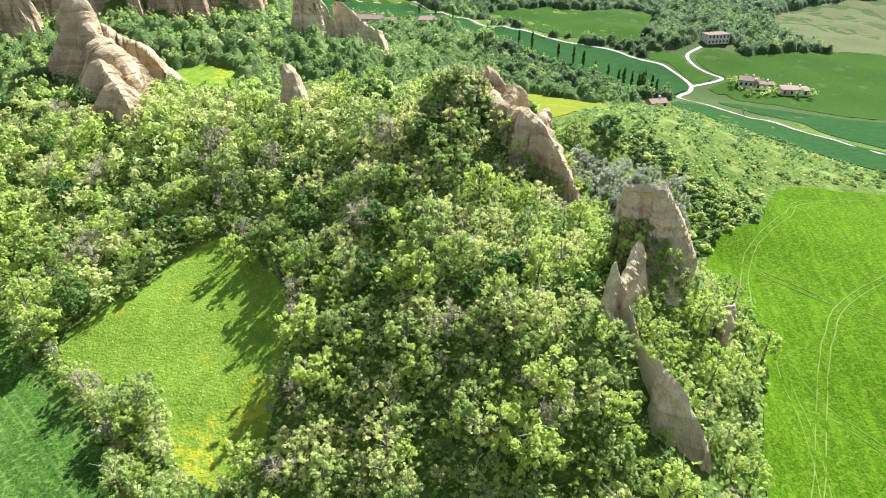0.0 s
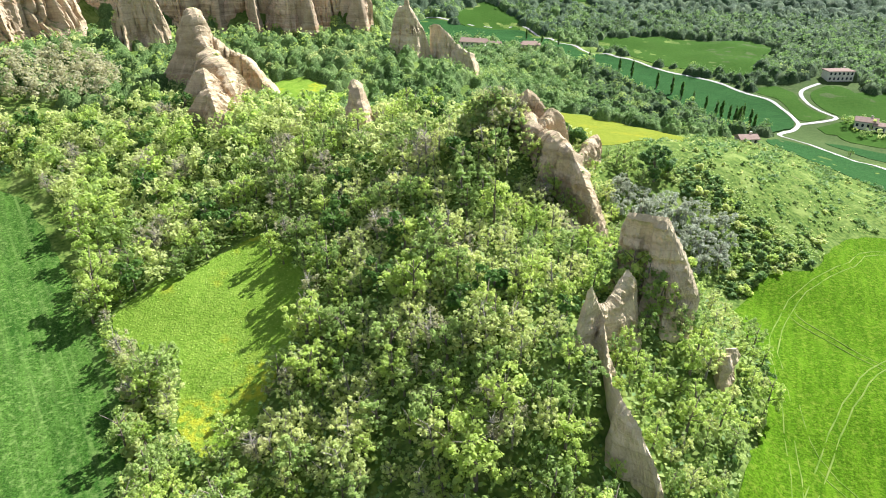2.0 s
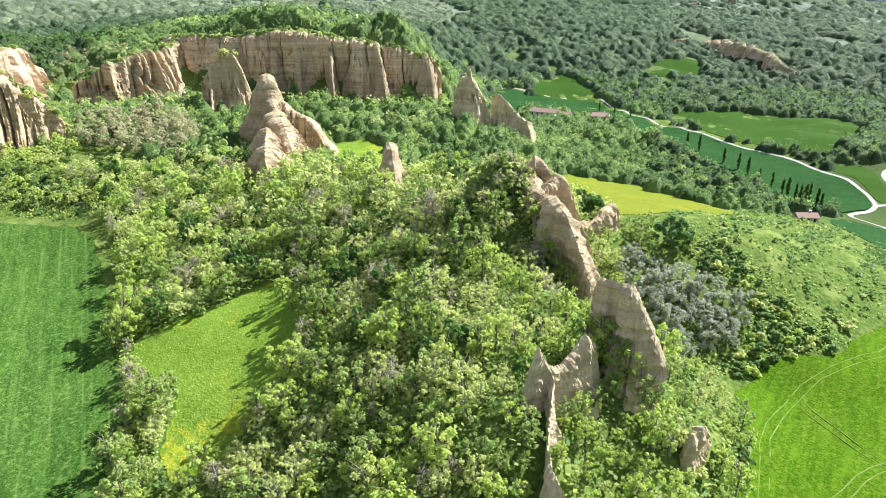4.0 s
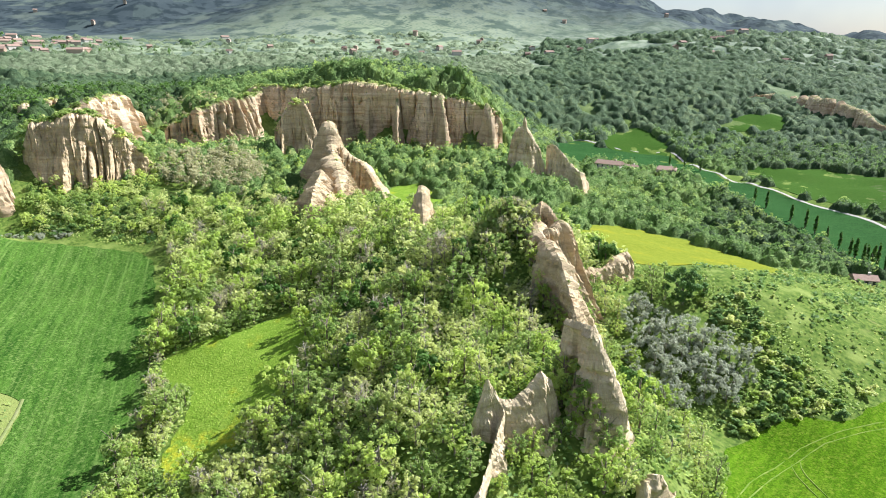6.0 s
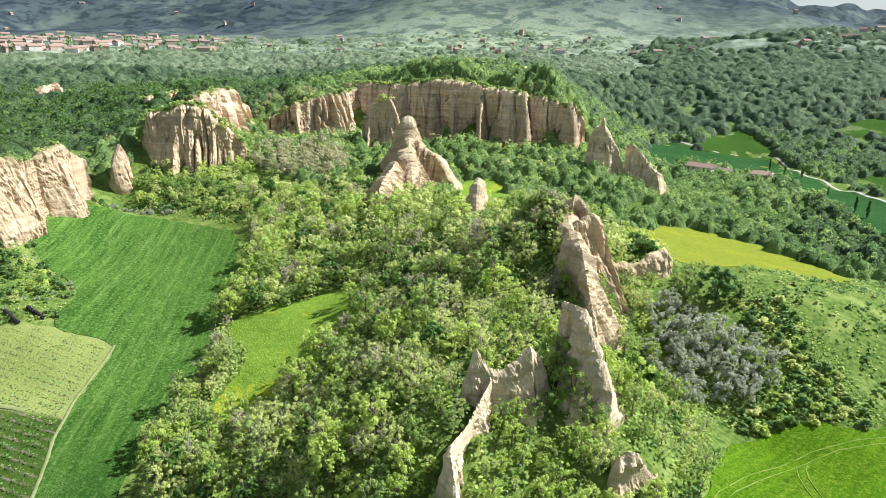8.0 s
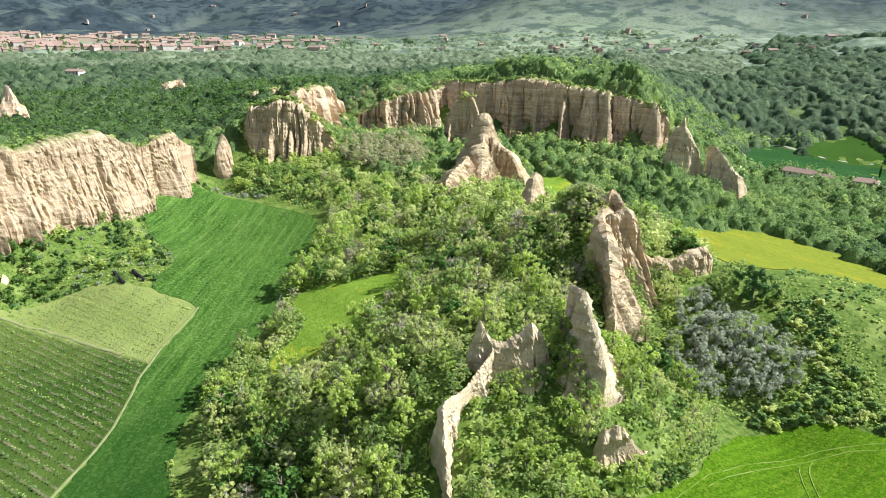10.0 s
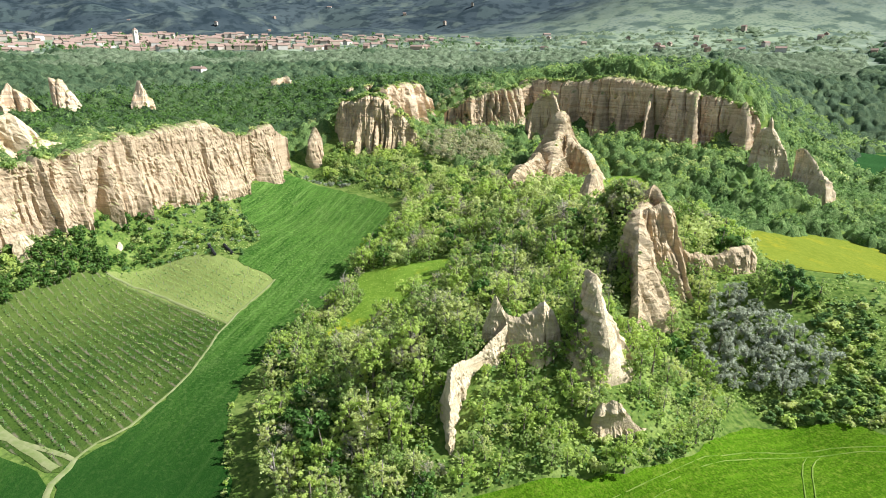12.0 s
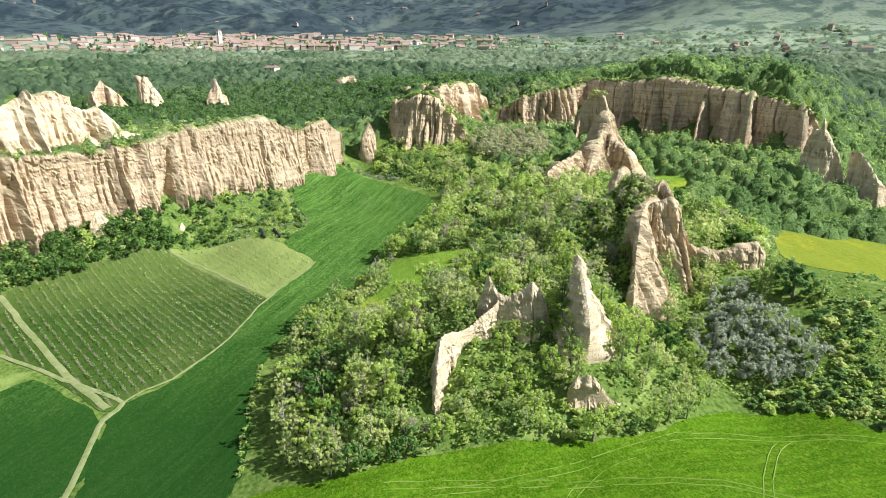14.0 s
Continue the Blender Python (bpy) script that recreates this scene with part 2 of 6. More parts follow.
def vine_ground():
    """Grass lanes with bare streaks under the vine rows."""
    k = Mat("vineyard_grass")
    c = k.mix(k.step(k.noise(0.5, 5.0), 0.3, 0.7), (0.022, 0.05, 0.007), (0.05, 0.085, 0.013))
    sep = k.node("ShaderNodeSeparateXYZ", Vector=k.geo.outputs["Position"])
    across = k.math("SUBTRACT", k.math("MULTIPLY", sep.outputs[1], math.cos(radians(20))), k.math("MULTIPLY", sep.outputs[0], math.sin(radians(20))))
    lane = k.math("PINGPONG", k.math("DIVIDE", k.math("ADD", across, -26.5), 2.6), 0.5)
    bare = k.math("MULTIPLY", k.step(lane, 0.0, 0.2, 1.0, 0.0), k.step(k.noise(0.35, 4.0), 0.42, 0.62))
    c = k.mix(k.math("MULTIPLY", bare, 0.8), c, (0.19, 0.15, 0.11))
    far = k.math("ADD", sep.outputs[0], k.math("MULTIPLY", k.noise(0.05, 3.0), 30.0))
    beyond = k.math("SUBTRACT", k.math("MULTIPLY", sep.outputs[1], 0.877), k.math("MULTIPLY", sep.outputs[0], 0.48))
    c = k.mix(k.step(beyond, 74.0, 76.0, 0, 0.75), c, (0.25, 0.29, 0.09))
    c = k.mix(k.step(far, -60.0, -80.0, 0, 0.3), c, (0.15, 0.19, 0.045))
    c = k.mix(k.step(k.noise(0.03, 3.0), 0.5, 0.7, 0, 0.4), c, (0.10, 0.14, 0.03))
    k.colour(c)
    k.bump(k.noise(1.6, 5.0), 0.8, 0.4)
    return k.m


VINE_SOIL = vine_ground()


def cliff_material(name, low, high, band, turf=0.0, lines=0.5):
    """Bedded sandstone: bands of colour, thin dark seams, rain streaks, pits and a little turf on the ledges."""
    k = Mat(name, 0.95)
    sep = k.node("ShaderNodeSeparateXYZ", Vector=k.geo.outputs["Position"])
    depth = k.math("ADD", sep.outputs[2], k.math("MULTIPLY", k.noise(0.12, 3.0), 2.5))
    flat = k.node("ShaderNodeCombineXYZ", X=k.math("MULTIPLY", sep.outputs[0], 0.02), Y=k.math("MULTIPLY", sep.outputs[1], 0.02), Z=depth).outputs[0]
    wide, thin = k.noise(0.22, 3.0, flat, 0.5), k.noise(1.5, 4.0, flat, 0.7)
    c = k.ramp(wide, (0.32, tuple(v * 0.9 for v in low)), (0.45, low), (0.55, high), (0.68, band))
    c = k.mix(k.step(k.noise(0.05, 4.0), 0.42, 0.62, 0, 0.6), c, high)
    c = k.mix(k.step(thin, 0.54, 0.64, 0, lines), c, tuple(v * 0.6 for v in low))
    c = k.mix(k.step(thin, 0.46, 0.36, 0, lines * 0.7), c, tuple(min(1, v * 1.12) for v in high))
    streaks = k.noise(1.3, 5.0, k.place(0.6, 0.6, 0.05))
    c = k.mix(k.step(streaks, 0.52, 0.7, 0, 0.45), c, tuple(v * 0.6 for v in low))
    c = k.mix(k.step(k.noise(0.4, 8.0), 0.5, 0.72, 0, 0.5), c, tuple(min(1, v * 1.15) for v in high))
    pits = k.noise(2.6, 8.0, None, 0.75)
    c = k.mix(k.step(pits, 0.56, 0.66, 0, 0.6), c, tuple(v * 0.4 for v in low))
    up = k.node("ShaderNodeSeparateXYZ", Vector=k.geo.outputs["Normal"]).outputs[2]
    grass = k.math("MULTIPLY", k.step(up, 0.62 - 0.12 * turf, 0.85 - 0.15 * turf), k.step(k.noise(0.6, 5.0), 0.42 - 0.12 * turf, 0.58 - 0.12 * turf))
    c = k.mix(k.math("MULTIPLY", grass, 0.8), c, (0.13, 0.17, 0.05))
    k.colour(c)
    k.bump(k.mix(0.4, k.mix(0.5, pits, k.noise(1.2, 9.0, k.place(1.0, 1.0, 0.3), 0.7)), thin), 1.0, 0.6)
    return k.m


ROCK_OCHRE = cliff_material("ochre_sandstone", (0.37, 0.275, 0.175), (0.50, 0.39, 0.265), (0.40, 0.265, 0.15), 1.0, 0.6)
ROCK_PALE = cliff_material("pale_sandstone", (0.405, 0.31, 0.192), (0.545, 0.43, 0.283), (0.44, 0.30, 0.168), -0.6, 0.45)
ROCK_GREY = cliff_material("grey_marl", (0.45, 0.355, 0.225), (0.63, 0.515, 0.35), (0.51, 0.375, 0.225), -0.6, 0.4)
ROCK_BROWN = cliff_material("brown_conglomerate", (0.50, 0.355, 0.225), (0.66, 0.52, 0.365), (0.56, 0.37, 0.215), 0.6, 0.75)


def plain_material(name, a, b, scale=1.0, rough=0.9):
    k = Mat(name, rough)
    k.colour(k.mix(k.step(k.noise(scale, 5.0), 0.3, 0.7), a, b))
    k.bump(k.noise(scale * 4, 5.0), 0.4, 0.05)
    return k.m


GRAVEL = plain_material("pale_gravel", (0.33, 0.315, 0.29), (0.42, 0.40, 0.36), 0.8)
DIRT = plain_material("dry_track", (0.22, 0.225, 0.11), (0.13, 0.17, 0.05), 0.5)
BARK = plain_material("bark", (0.12, 0.10, 0.075), (0.22, 0.19, 0.15), 6.0)
WORN = plain_material("worn_wheat", (0.08, 0.16, 0.012), (0.19, 0.24, 0.055), 0.35)
TWIG = plain_material("grey_twigs", (0.20, 0.18, 0.15), (0.32, 0.29, 0.25), 4.0)
PLASTER = plain_material("plaster", (0.62, 0.56, 0.46), (0.74, 0.69, 0.60), 0.3)
ROOF_TILE = plain_material("roof_tile", (0.235, 0.16, 0.125), (0.32, 0.235, 0.19), 1.2)
GLASS_DARK = plain_material("window_dark", (0.03, 0.035, 0.04), (0.05, 0.055, 0.06), 1.0, 0.2)
WRAP_BLACK = plain_material("black_film", (0.012, 0.012, 0.014), (0.03, 0.03, 0.034), 2.0, 0.35)
# ---------------------------------------------------------------- the lie of the land
HUB = (110.0, 8.0)


def polar(deg, r):
    """Plan place at a bearing (degrees left of north) and distance from the hub."""
    a = math.radians(deg)
    return HUB[0] - r * math.sin(a), HUB[1] + r * math.cos(a)


# skeleton lines of the relief: crests, hill feet and valley floors (x, y, height)
CREST = [(38, 54, 0.5), (29, 67, 9), (27.5, 75, 15), (26, 83, 17.5), (29, 96, 16), (33, 107, 16.5), (27, 118, 18), (15, 131, 21), (9, 143.5, 30), (12.5, 139.5, 27.5), (16.5, 135.5, 24.5), (20.5, 131.5, 20), (6.5, 149, 34.5), (1.5, 147.5, 34), (-3.5, 146, 30),
         (-8, 158, 25), (-25, 170, 23), (-45, 180, 21), (-75, 196, 18), (-104, 210, 14), (-126, 238, 11), (-150, 268, 10)]
WEST_FLANK = [(20, 45, -3), (12, 66, 8), (0, 82, 10), (-12, 95, 10), (-24, 108, 9), (-30, 125, 11), (-45, 145, 13), (-70, 165, 12), (-110, 190, 12)]
WEST_FOOT = [(34, 24, -8.5), (10, 28, -9.6), (-8, 31, -10), (-38, 48, -9), (-58, 68, -7.5), (-76, 89, -6.5), (-101, 118, -3),
             (-130, 142, 0.5), (-158, 160, 4)]
MEADOW = [(-28, 70, -5), (-48, 86, -4), (-36, 103, 2), (-44, 120, 4.5), (-60, 134, 4.5), (-70, 112, 0)]
VALLEY = [(40, -40, -11), (25, -5, -10.5), (-26, 2, -9), (-22, 29, -10.3), (-48, 40, -8.8), (-95, 72, -5.8), (-137, 27, -2), (-122, 54, -1),
          (-110, -5, 0), (-90, -45, 0), (-175, 100, 0), (-222, 134, 3), (-190, 146, 3), (-60, -10, -6)]
CLIFF_FOOT = [(-85, -90, 6), (-122, -50, 12), (-136, -20, 15), (-148, 16, 15), (-168, 44, 13), (-197, 88, 11), (-216, 122, 9), (-226, 150, 14),
              (-226, 166, 18), (-215, 190, 20)]
BEHIND_CLIFF = [(-150, -70, 26), (-185, -20, 28), (-205, 30, 28), (-232, 80, 26), (-250, 110, 24), (-270, 140, 28), (-290, 165, 32)]
EAST_FOOT = [(46, 45, -3.2), (50, 65, -1.5), (58, 87, 0), (64, 105, 0.5), (63, 120, -0.5), (65, 133, -2), (80, 147, 1), (97, 169, 1.2), (125, 178, -2), (170, 178, -8)]
EAST_FLANK = [(44, 70, 2.5), (51, 80, 3), (55, 95, 4), (53, 109, 5), (45, 119, 7), (51, 130, 1.5), (35, 125, 8), (37, 139, 7), (29, 150, 12), (38, 82, 9), (37, 100, 16), (41.5, 96, 13), (48, 104, 10), (38, 72, 6)]
WALL_FOOT = [(-227, 341, 22), (-197, 350, 20), (-163, 360, 16), (-137, 369, 16), (-105, 380, 16), (-229, 361, 55), (-199, 371, 57.5), (-163, 382, 53.5), (-131, 391, 49.5)]
EAST_FIELD = [(75, 30, -4), (90, 60, -2), (80, 100, 0), (110, 130, 0), (150, 60, -4), (150, 130, -4), (210, 120, -8), (90, -30, -8), (170, -30, -10)]
EAST_HILL = [(36, 152, 13), (47, 167, 13), (67, 176, 13), (52, 192, 16), (25, 172, 18), (75, 200, 12), (100, 205, 4), (130, 215, -5)]
EAST_FAR = [(-58, 513, -10), (-95, 522, -9), (-120, 575, -8), (-75, 600, -10), (-126, 616, -7), (8, 206, 13), (35, 225, 7), (60, 245, 2), (92, 268, -5), (-5, 250, 7), (-29, 288, 1), (20, 300, -5), (142, 352, -21), (200, 320, -22),
            (134, 420, -14), (45, 525, -14), (-21, 583, -13), (-25, 448, -12), (-78, 430, -8), (-112, 468, -4), (-70, 520, -10), (60, 390, -15), (50, 440, -14), (230, 420, -16), (150, 480, -10), (100, 440, -14)]
GLEN = [(-62, 205, 13), (-85, 225, 11), (-108, 240, 9), (-135, 290, 12), (-156, 338, 19), (-115, 330, 17), (-60, 315, 12), (-40, 300, 8),
        (-200, 300, 22), (-195, 250, 22), (-225, 215, 24), (-105, 364, 14), (-70, 378, 2), (-50, 402, -8), (-20, 380, -10), (-80, 404, -4), (20, 358, -11), (-10, 340, -5), (-245, 272, 20), (-240, 302, 20), (-292, 268, 24), (-285, 246, 24)]
PLATEAU = [(-268, 182, 40), (-305, 228, 46), (-328, 268, 46), (-282, 306, 46), (-305, 325, 48), (-285, 352, 51), (-180, 400, 55), (-120, 402, 46), (-250, 420, 54),
           (-330, 380, 54), (-340, 200, 40)]


def far_ring():
    """Rim and glens round the middle distance."""
    out = []
    for deg, near, mid, rim in ((-40, -15, 0, 15), (-25, -14, 5, 20), (-12, -10, 10, 32), (0, -6, 14, 45), (10, -6, 26, 56), (20, -2, 32, 60),
                                (32, 52, 56, 66), (45, 54, 58, 68), (55, 40, 46, 70), (64, 42, 54, 72), (75, 43, 55, 72), (88, 43, 55, 72),
                                (105, 42, 54, 70)):
        for r, z in ((640, near), (760, mid), (980, rim)):
            out.append((*polar(deg, r), z))
    for deg in (120, 150, 180, 210, 240, 270, 300):
        for r, z in ((260, -8), (600, 0), (980, 15)):
            out.append((*polar(deg, r), z))
    for deg, z in ((62, 30), (72, 28), (82, 28), (95, 28)):
        out.append((*polar(deg, 450), z))
    return out


SKELETON = np.array(CREST + WEST_FLANK + WEST_FOOT + MEADOW + VALLEY + CLIFF_FOOT + BEHIND_CLIFF + EAST_FOOT + EAST_FLANK + WALL_FOOT + EAST_FIELD + EAST_HILL
                    + EAST_FAR + GLEN + PLATEAU + far_ring(), float)


def _kernel(d2):
    d2 = d2 / 1e4
    return 0.5 * d2 * np.log(d2 + 1e-9)


def _solve_plate(p, soft=0.0006):
    n = len(p)
    k = _kernel(((p[:, None, :2] - p[None, :, :2]) ** 2).sum(-1)) + soft * np.eye(n)
    q = np.c_[np.ones(n), p[:, :2] / 100]
    a = np.block([[k, q], [q.T, np.zeros((3, 3))]])
    return np.linalg.solve(a, np.r_[p[:, 2], 0, 0, 0])


PLATE = _solve_plate(SKELETON)


def _wave(x, y, size, seed):
    """Smooth pseudo-random relief of about unit height."""
    out = np.zeros_like(x, dtype=float)
    rng = np.random.default_rng(seed)
    for _ in range(7):
        a, f, ph = rng.uniform(0, 6.283), rng.uniform(0.6, 1.7) / size, rng.uniform(0, 6.283)
        out += np.sin((x * np.cos(a) + y * np.sin(a)) * 6.283 * f + ph)
    return out / 3.5


def heights(x, y):
    """Height of the ground, for arrays of plan places."""
    x, y = np.asarray(x, float), np.asarray(y, float)
    fx, fy = x.ravel(), y.ravel()
    r = np.hypot(fx - HUB[0], fy - HUB[1])
    z = np.empty_like(fx)
    for i in range(0, len(fx), 20000):
        s = slice(i, i + 20000)
        d2 = (fx[s, None] - SKELETON[None, :, 0]) ** 2 + (fy[s, None] - SKELETON[None, :, 1]) ** 2
        z[s] = _kernel(d2) @ PLATE[:-3] + PLATE[-3] + PLATE[-2] * fx[s] / 100 + PLATE[-1] * fy[s] / 100
    bearing = np.degrees(np.arctan2(HUB[0] - fx, fy - HUB[1]))
    rim = np.interp(bearing, (-60, -25, 0, 10, 30, 60, 105, 140), (15, 20, 45, 58, 66, 71, 70, 20))
    slope = np.interp(bearing, (-60, -18, -5, 2, 10, 24, 40, 75, 105, 140, 180), (1.2, 1.4, 2.2, 3.6, 5.0, 7.6, 8.4, 8.4, 7.5, 3, 1))
    rise = np.clip((r - 1500) / 2700, 0, 1)
    ridges = 0.72 + 0.28 * _wave(fx, fy, 1500, 5) + 0.12 * _wave(fx, fy, 620, 6)
    far = rim + np.clip((r - 960) / 480, 0, 1) * np.interp(bearing, (20, 50, 62), (8, 12, 30)) + np.tan(np.radians(slope)) * 3300 * rise ** 1.25 * ridges
    # low olive hills in front of the mountains
    for deg, rr, hh, ww in ((38, 1900, 95, 420), (20, 2100, 110, 480), (52, 2300, 60, 400), (0, 1500, 45, 300), (10, 1250, 28, 200)):
        hx, hy = polar(deg, rr)
        far += hh * np.exp(-((fx - hx) ** 2 + (fy - hy) ** 2) / (2 * ww * ww * 0.5))
    w = np.clip((r - 820) / 160, 0, 1)
    w = w * w * (3 - 2 * w)
    far += np.clip((r - 1500) / 700, 0, 1) * (34 * _wave(fx, fy, 560, 16) + 13 * _wave(fx, fy, 230, 17))
    z = z * (1 - w) + far * w
    rough = np.clip((r - 200) / 300, 0, 1)
    z = z + 0.25 * _wave(fx, fy, 17, 7) + rough * 1.6 * _wave(fx, fy, 60, 8) + np.clip((r - 600) / 500, 0, 1) * 5 * _wave(fx, fy, 170, 9)
    return z.reshape(x.shape)


def ground(x, y):
    return float(heights(np.array([x]), np.array([y]))[0])

# ---------------------------------------------------------------- ground sheet


def mesh_from(name, verts, faces, material, smooth=False):
    me = bpy.data.meshes.new(name)
    me.from_pydata([tuple(v) for v in verts], [], faces)
    me.materials.append(material)
    if smooth:
        me.polygons.foreach_set("use_smooth", [True] * len(me.polygons))
    me.update()
    return me


def quads(name, corners, material):
    """A mesh of loose four-cornered leaves; corners: an array (n, 4, 3)."""
    n = len(corners)
    me = bpy.data.meshes.new(name)
    me.vertices.add(4 * n)
    me.vertices.foreach_set("co", np.ascontiguousarray(corners, np.float32).ravel())
    me.loops.add(4 * n)
    me.loops.foreach_set("vertex_index", np.arange(4 * n, dtype=np.int32))
    me.polygons.add(n)
    me.polygons.foreach_set("loop_start", np.arange(0, 4 * n, 4, dtype=np.int32))
    me.materials.append(material)
    me.update(calc_edges=True)
    return me


def grid_line(lo, hi, step, reach, growth=1.09):
    line = list(np.arange(lo, hi + 0.1, step))
    for sign, start in ((-1, line[0]), (1, line[-1])):
        d, at = step, start
        while abs(at) < reach:
            d = min(d * growth, 130)
            at += sign * d
            line.append(at)
    return np.array(sorted(line))


gx, gy = grid_line(-330, 190, 3.2, 4300), grid_line(-60, 420, 3.2, 4300)
GX, GY = np.meshgrid(gx, gy)
GZ = heights(GX, GY)
nx, ny = len(gx), len(gy)
idx = np.arange(nx * ny).reshape(ny, nx)
faces = np.stack([idx[:-1, :-1], idx[:-1, 1:], idx[1:, 1:], idx[1:, :-1]], -1).reshape(-1, 4)
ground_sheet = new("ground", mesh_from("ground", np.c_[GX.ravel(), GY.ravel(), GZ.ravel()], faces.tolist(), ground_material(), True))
tagged(ground_sheet, "rough green grassland and wooded hills", "ground", kind="structure")


def inside(poly, x, y):
    """Which of the plan places lie inside a polygon."""
    x, y = np.asarray(x), np.asarray(y)
    out = np.zeros(x.shape, bool)
    n = len(poly)
    for i in range(n):
        x0, y0 = poly[i][:2]
        x1, y1 = poly[(i + 1) % n][:2]
        cross = (y0 > y) != (y1 > y)
        out ^= cross & (x < (x1 - x0) * (y - y0) / (y1 - y0 + 1e-12) + x0)
    return out


def rounded(poly, step=2.5, closed=True, wobble=0.35, seed=1):
    """A smooth, slightly uneven line through the corners."""
    p = np.array(poly, float)
    n = len(p)
    out = []
    rng = np.random.default_rng(seed)
    for i in range(n if closed else n - 1):
        if closed:
            a, b, c, d = (p[(i + k) % n] for k in (-1, 0, 1, 2))
        else:
            a, b, c, d = p[max(i - 1, 0)], p[i], p[i + 1], p[min(i + 2, n - 1)]
        m = max(2, int(np.hypot(*(c - b)) / step))
        for j in range(m):
            t = j / m
            q = b + 0.5 * t * (c - a + t * (2 * a - 5 * b + 4 * c - d + t * (3 * (b - c) + d - a)))
            out.append(q + rng.normal(0, wobble, 2) * (1 if step > 0 else 0))
    if not closed:
        out.append(p[-1])
    return np.array(out)


from mathutils import geometry

FIELDS = []


def field(name, corners, material, label, category="field", lift=0.22, step=4.0, seed=1, wobble=0.3):
    """A crop or meadow standing a little above the soil, cut out along its edge."""
    edge = rounded(corners, step * 0.6, True, wobble, seed)
    FIELDS.append(edge)
    lo, hi = edge.min(0), edge.max(0)
    cx, cy = np.meshgrid(np.arange(lo[0], hi[0], step), np.arange(lo[1], hi[1], step))
    keep = inside(edge, cx, cy)
    pts = np.c_[cx[keep], cy[keep]]
    n = len(edge)
    verts2 = [Vector(q) for q in edge] + [Vector(q) for q in pts]
    v, e, f, *_ = geometry.delaunay_2d_cdt(verts2, [], [list(range(n))], 1, 0.01)
    v = np.array([tuple(q) for q in v])
    z = heights(v[:, 0], v[:, 1]) + lift
    vb = [(*q, h) for q, h in zip(v, z)]
    faces = [list(q) for q in f]
    # the cut edge of the stand
    count = {}
    for q in faces:
        for a, b in zip(q, q[1:] + q[:1]):
            count[(a, b)] = count.get((a, b), 0) + 1
    rim = [(a, b) for a, b in count if (b, a) not in count]
    low = {}
    for a, b in rim:
        for c in (a, b):
            if c not in low:
                low[c] = len(vb)
                vb += [vb[c], (vb[c][0], vb[c][1], vb[c][2] - lift - 0.5)]
        faces.append([low[b], low[a], low[a] + 1, low[b] + 1])
    ob = new(name, mesh_from(name, vb, faces, material, True))
    return tagged(ob, label, category, kind="structure")


def strip(name, line, width, material, label, category="road", lift=0.3, wobble=0.1):
    """A road or track along a line."""
    c = rounded(line, 4.0, False, wobble, 3)
    t = np.gradient(c, axis=0)
    t /= np.linalg.norm(t, axis=1)[:, None]
    nrm = np.c_[-t[:, 1], t[:, 0]]
    rows = []
    for s in (-0.5, -0.2, 0.2, 0.5):
        q = c + nrm * width * s
        rows.append(np.c_[q, heights(q[:, 0], q[:, 1]) + lift - (0.12 if abs(s) > 0.3 else 0)])
    m = len(c)
    v = np.concatenate(rows)
    f = [(k * m + i, k * m + i + 1, (k + 1) * m + i + 1, (k + 1) * m + i) for k in range(3) for i in range(m - 1)]
    f = [q[::-1] for q in f]
    return tagged(new(name, mesh_from(name, v, f, material, True)), label, category, kind="structure")


EAST_EDGE = [(36, 22), (43.4, 41), (49, 63.5), (58, 85.5), (63.5, 103), (62.5, 116), (62.8, 128), (66, 134), (74, 143.8), (85, 149),
             (100, 168.4), (120, 172), (200, 168), (235, 60), (200, -70), (70, -60), (48, 0)]
WEST_EDGE = [(36, -14), (17.6, -8.4), (-11.3, -2.9), (-17.2, 1.6), (-22.7, 11.4), (-42, 28.8), (-69, 45.9), (-94.8, 70.1), (-115.4, 63),
             (-137.7, 78.3), (-165, 79), (-188, 84), (-203, 101), (-211, 127), (-177, 145), (-150, 149), (-117, 126.4), (-66, 83.5), (-52.5, 66.5),
             (-36.6, 45.3), (-7.3, 30.4), (9.3, 27.9), (32, 21), (44, 2)]
field("wheat_field", EAST_EDGE, CROP_EAST, "bright green young wheat with faint wheel tracks", seed=2)
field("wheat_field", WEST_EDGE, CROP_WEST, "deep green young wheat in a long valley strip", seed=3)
field("vineyard_ground", [(-14, -4), (-19.5, 2), (-25, 12), (-44.5, 30), (-71, 48), (-96, 71.5), (-115, 61), (-131, 45), (-126, 17), (-115, -3), (-92, -37),
                          (-60, -34), (-36, -18)], VINE_SOIL, "grassy vineyard soil with bare streaks", lift=0.1, seed=4)
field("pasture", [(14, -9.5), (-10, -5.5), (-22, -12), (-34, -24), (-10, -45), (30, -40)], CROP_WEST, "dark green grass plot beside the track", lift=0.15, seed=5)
field("flower_meadow", [(-54.4, 131), (-35.6, 113), (-31, 98), (-30, 80), (-32, 72), (-38, 68), (-47, 76), (-54, 88), (-66, 92), (-79, 100.5), (-74, 110), (-67, 117)],
      MEADOW_GRASS, "hillside meadow with drifts of yellow flowers", lift=0.12, step=2.5, seed=6)
field("yellow_meadow", [(-9, 237), (-12, 270), (-9, 293), (9, 306), (37, 292), (58, 276), (70, 255), (55, 222), (42, 199), (28, 190), (12, 205)], FIELD_YELLOW,
      "yellow-green hay meadow below the woods", lift=0.15, seed=7)
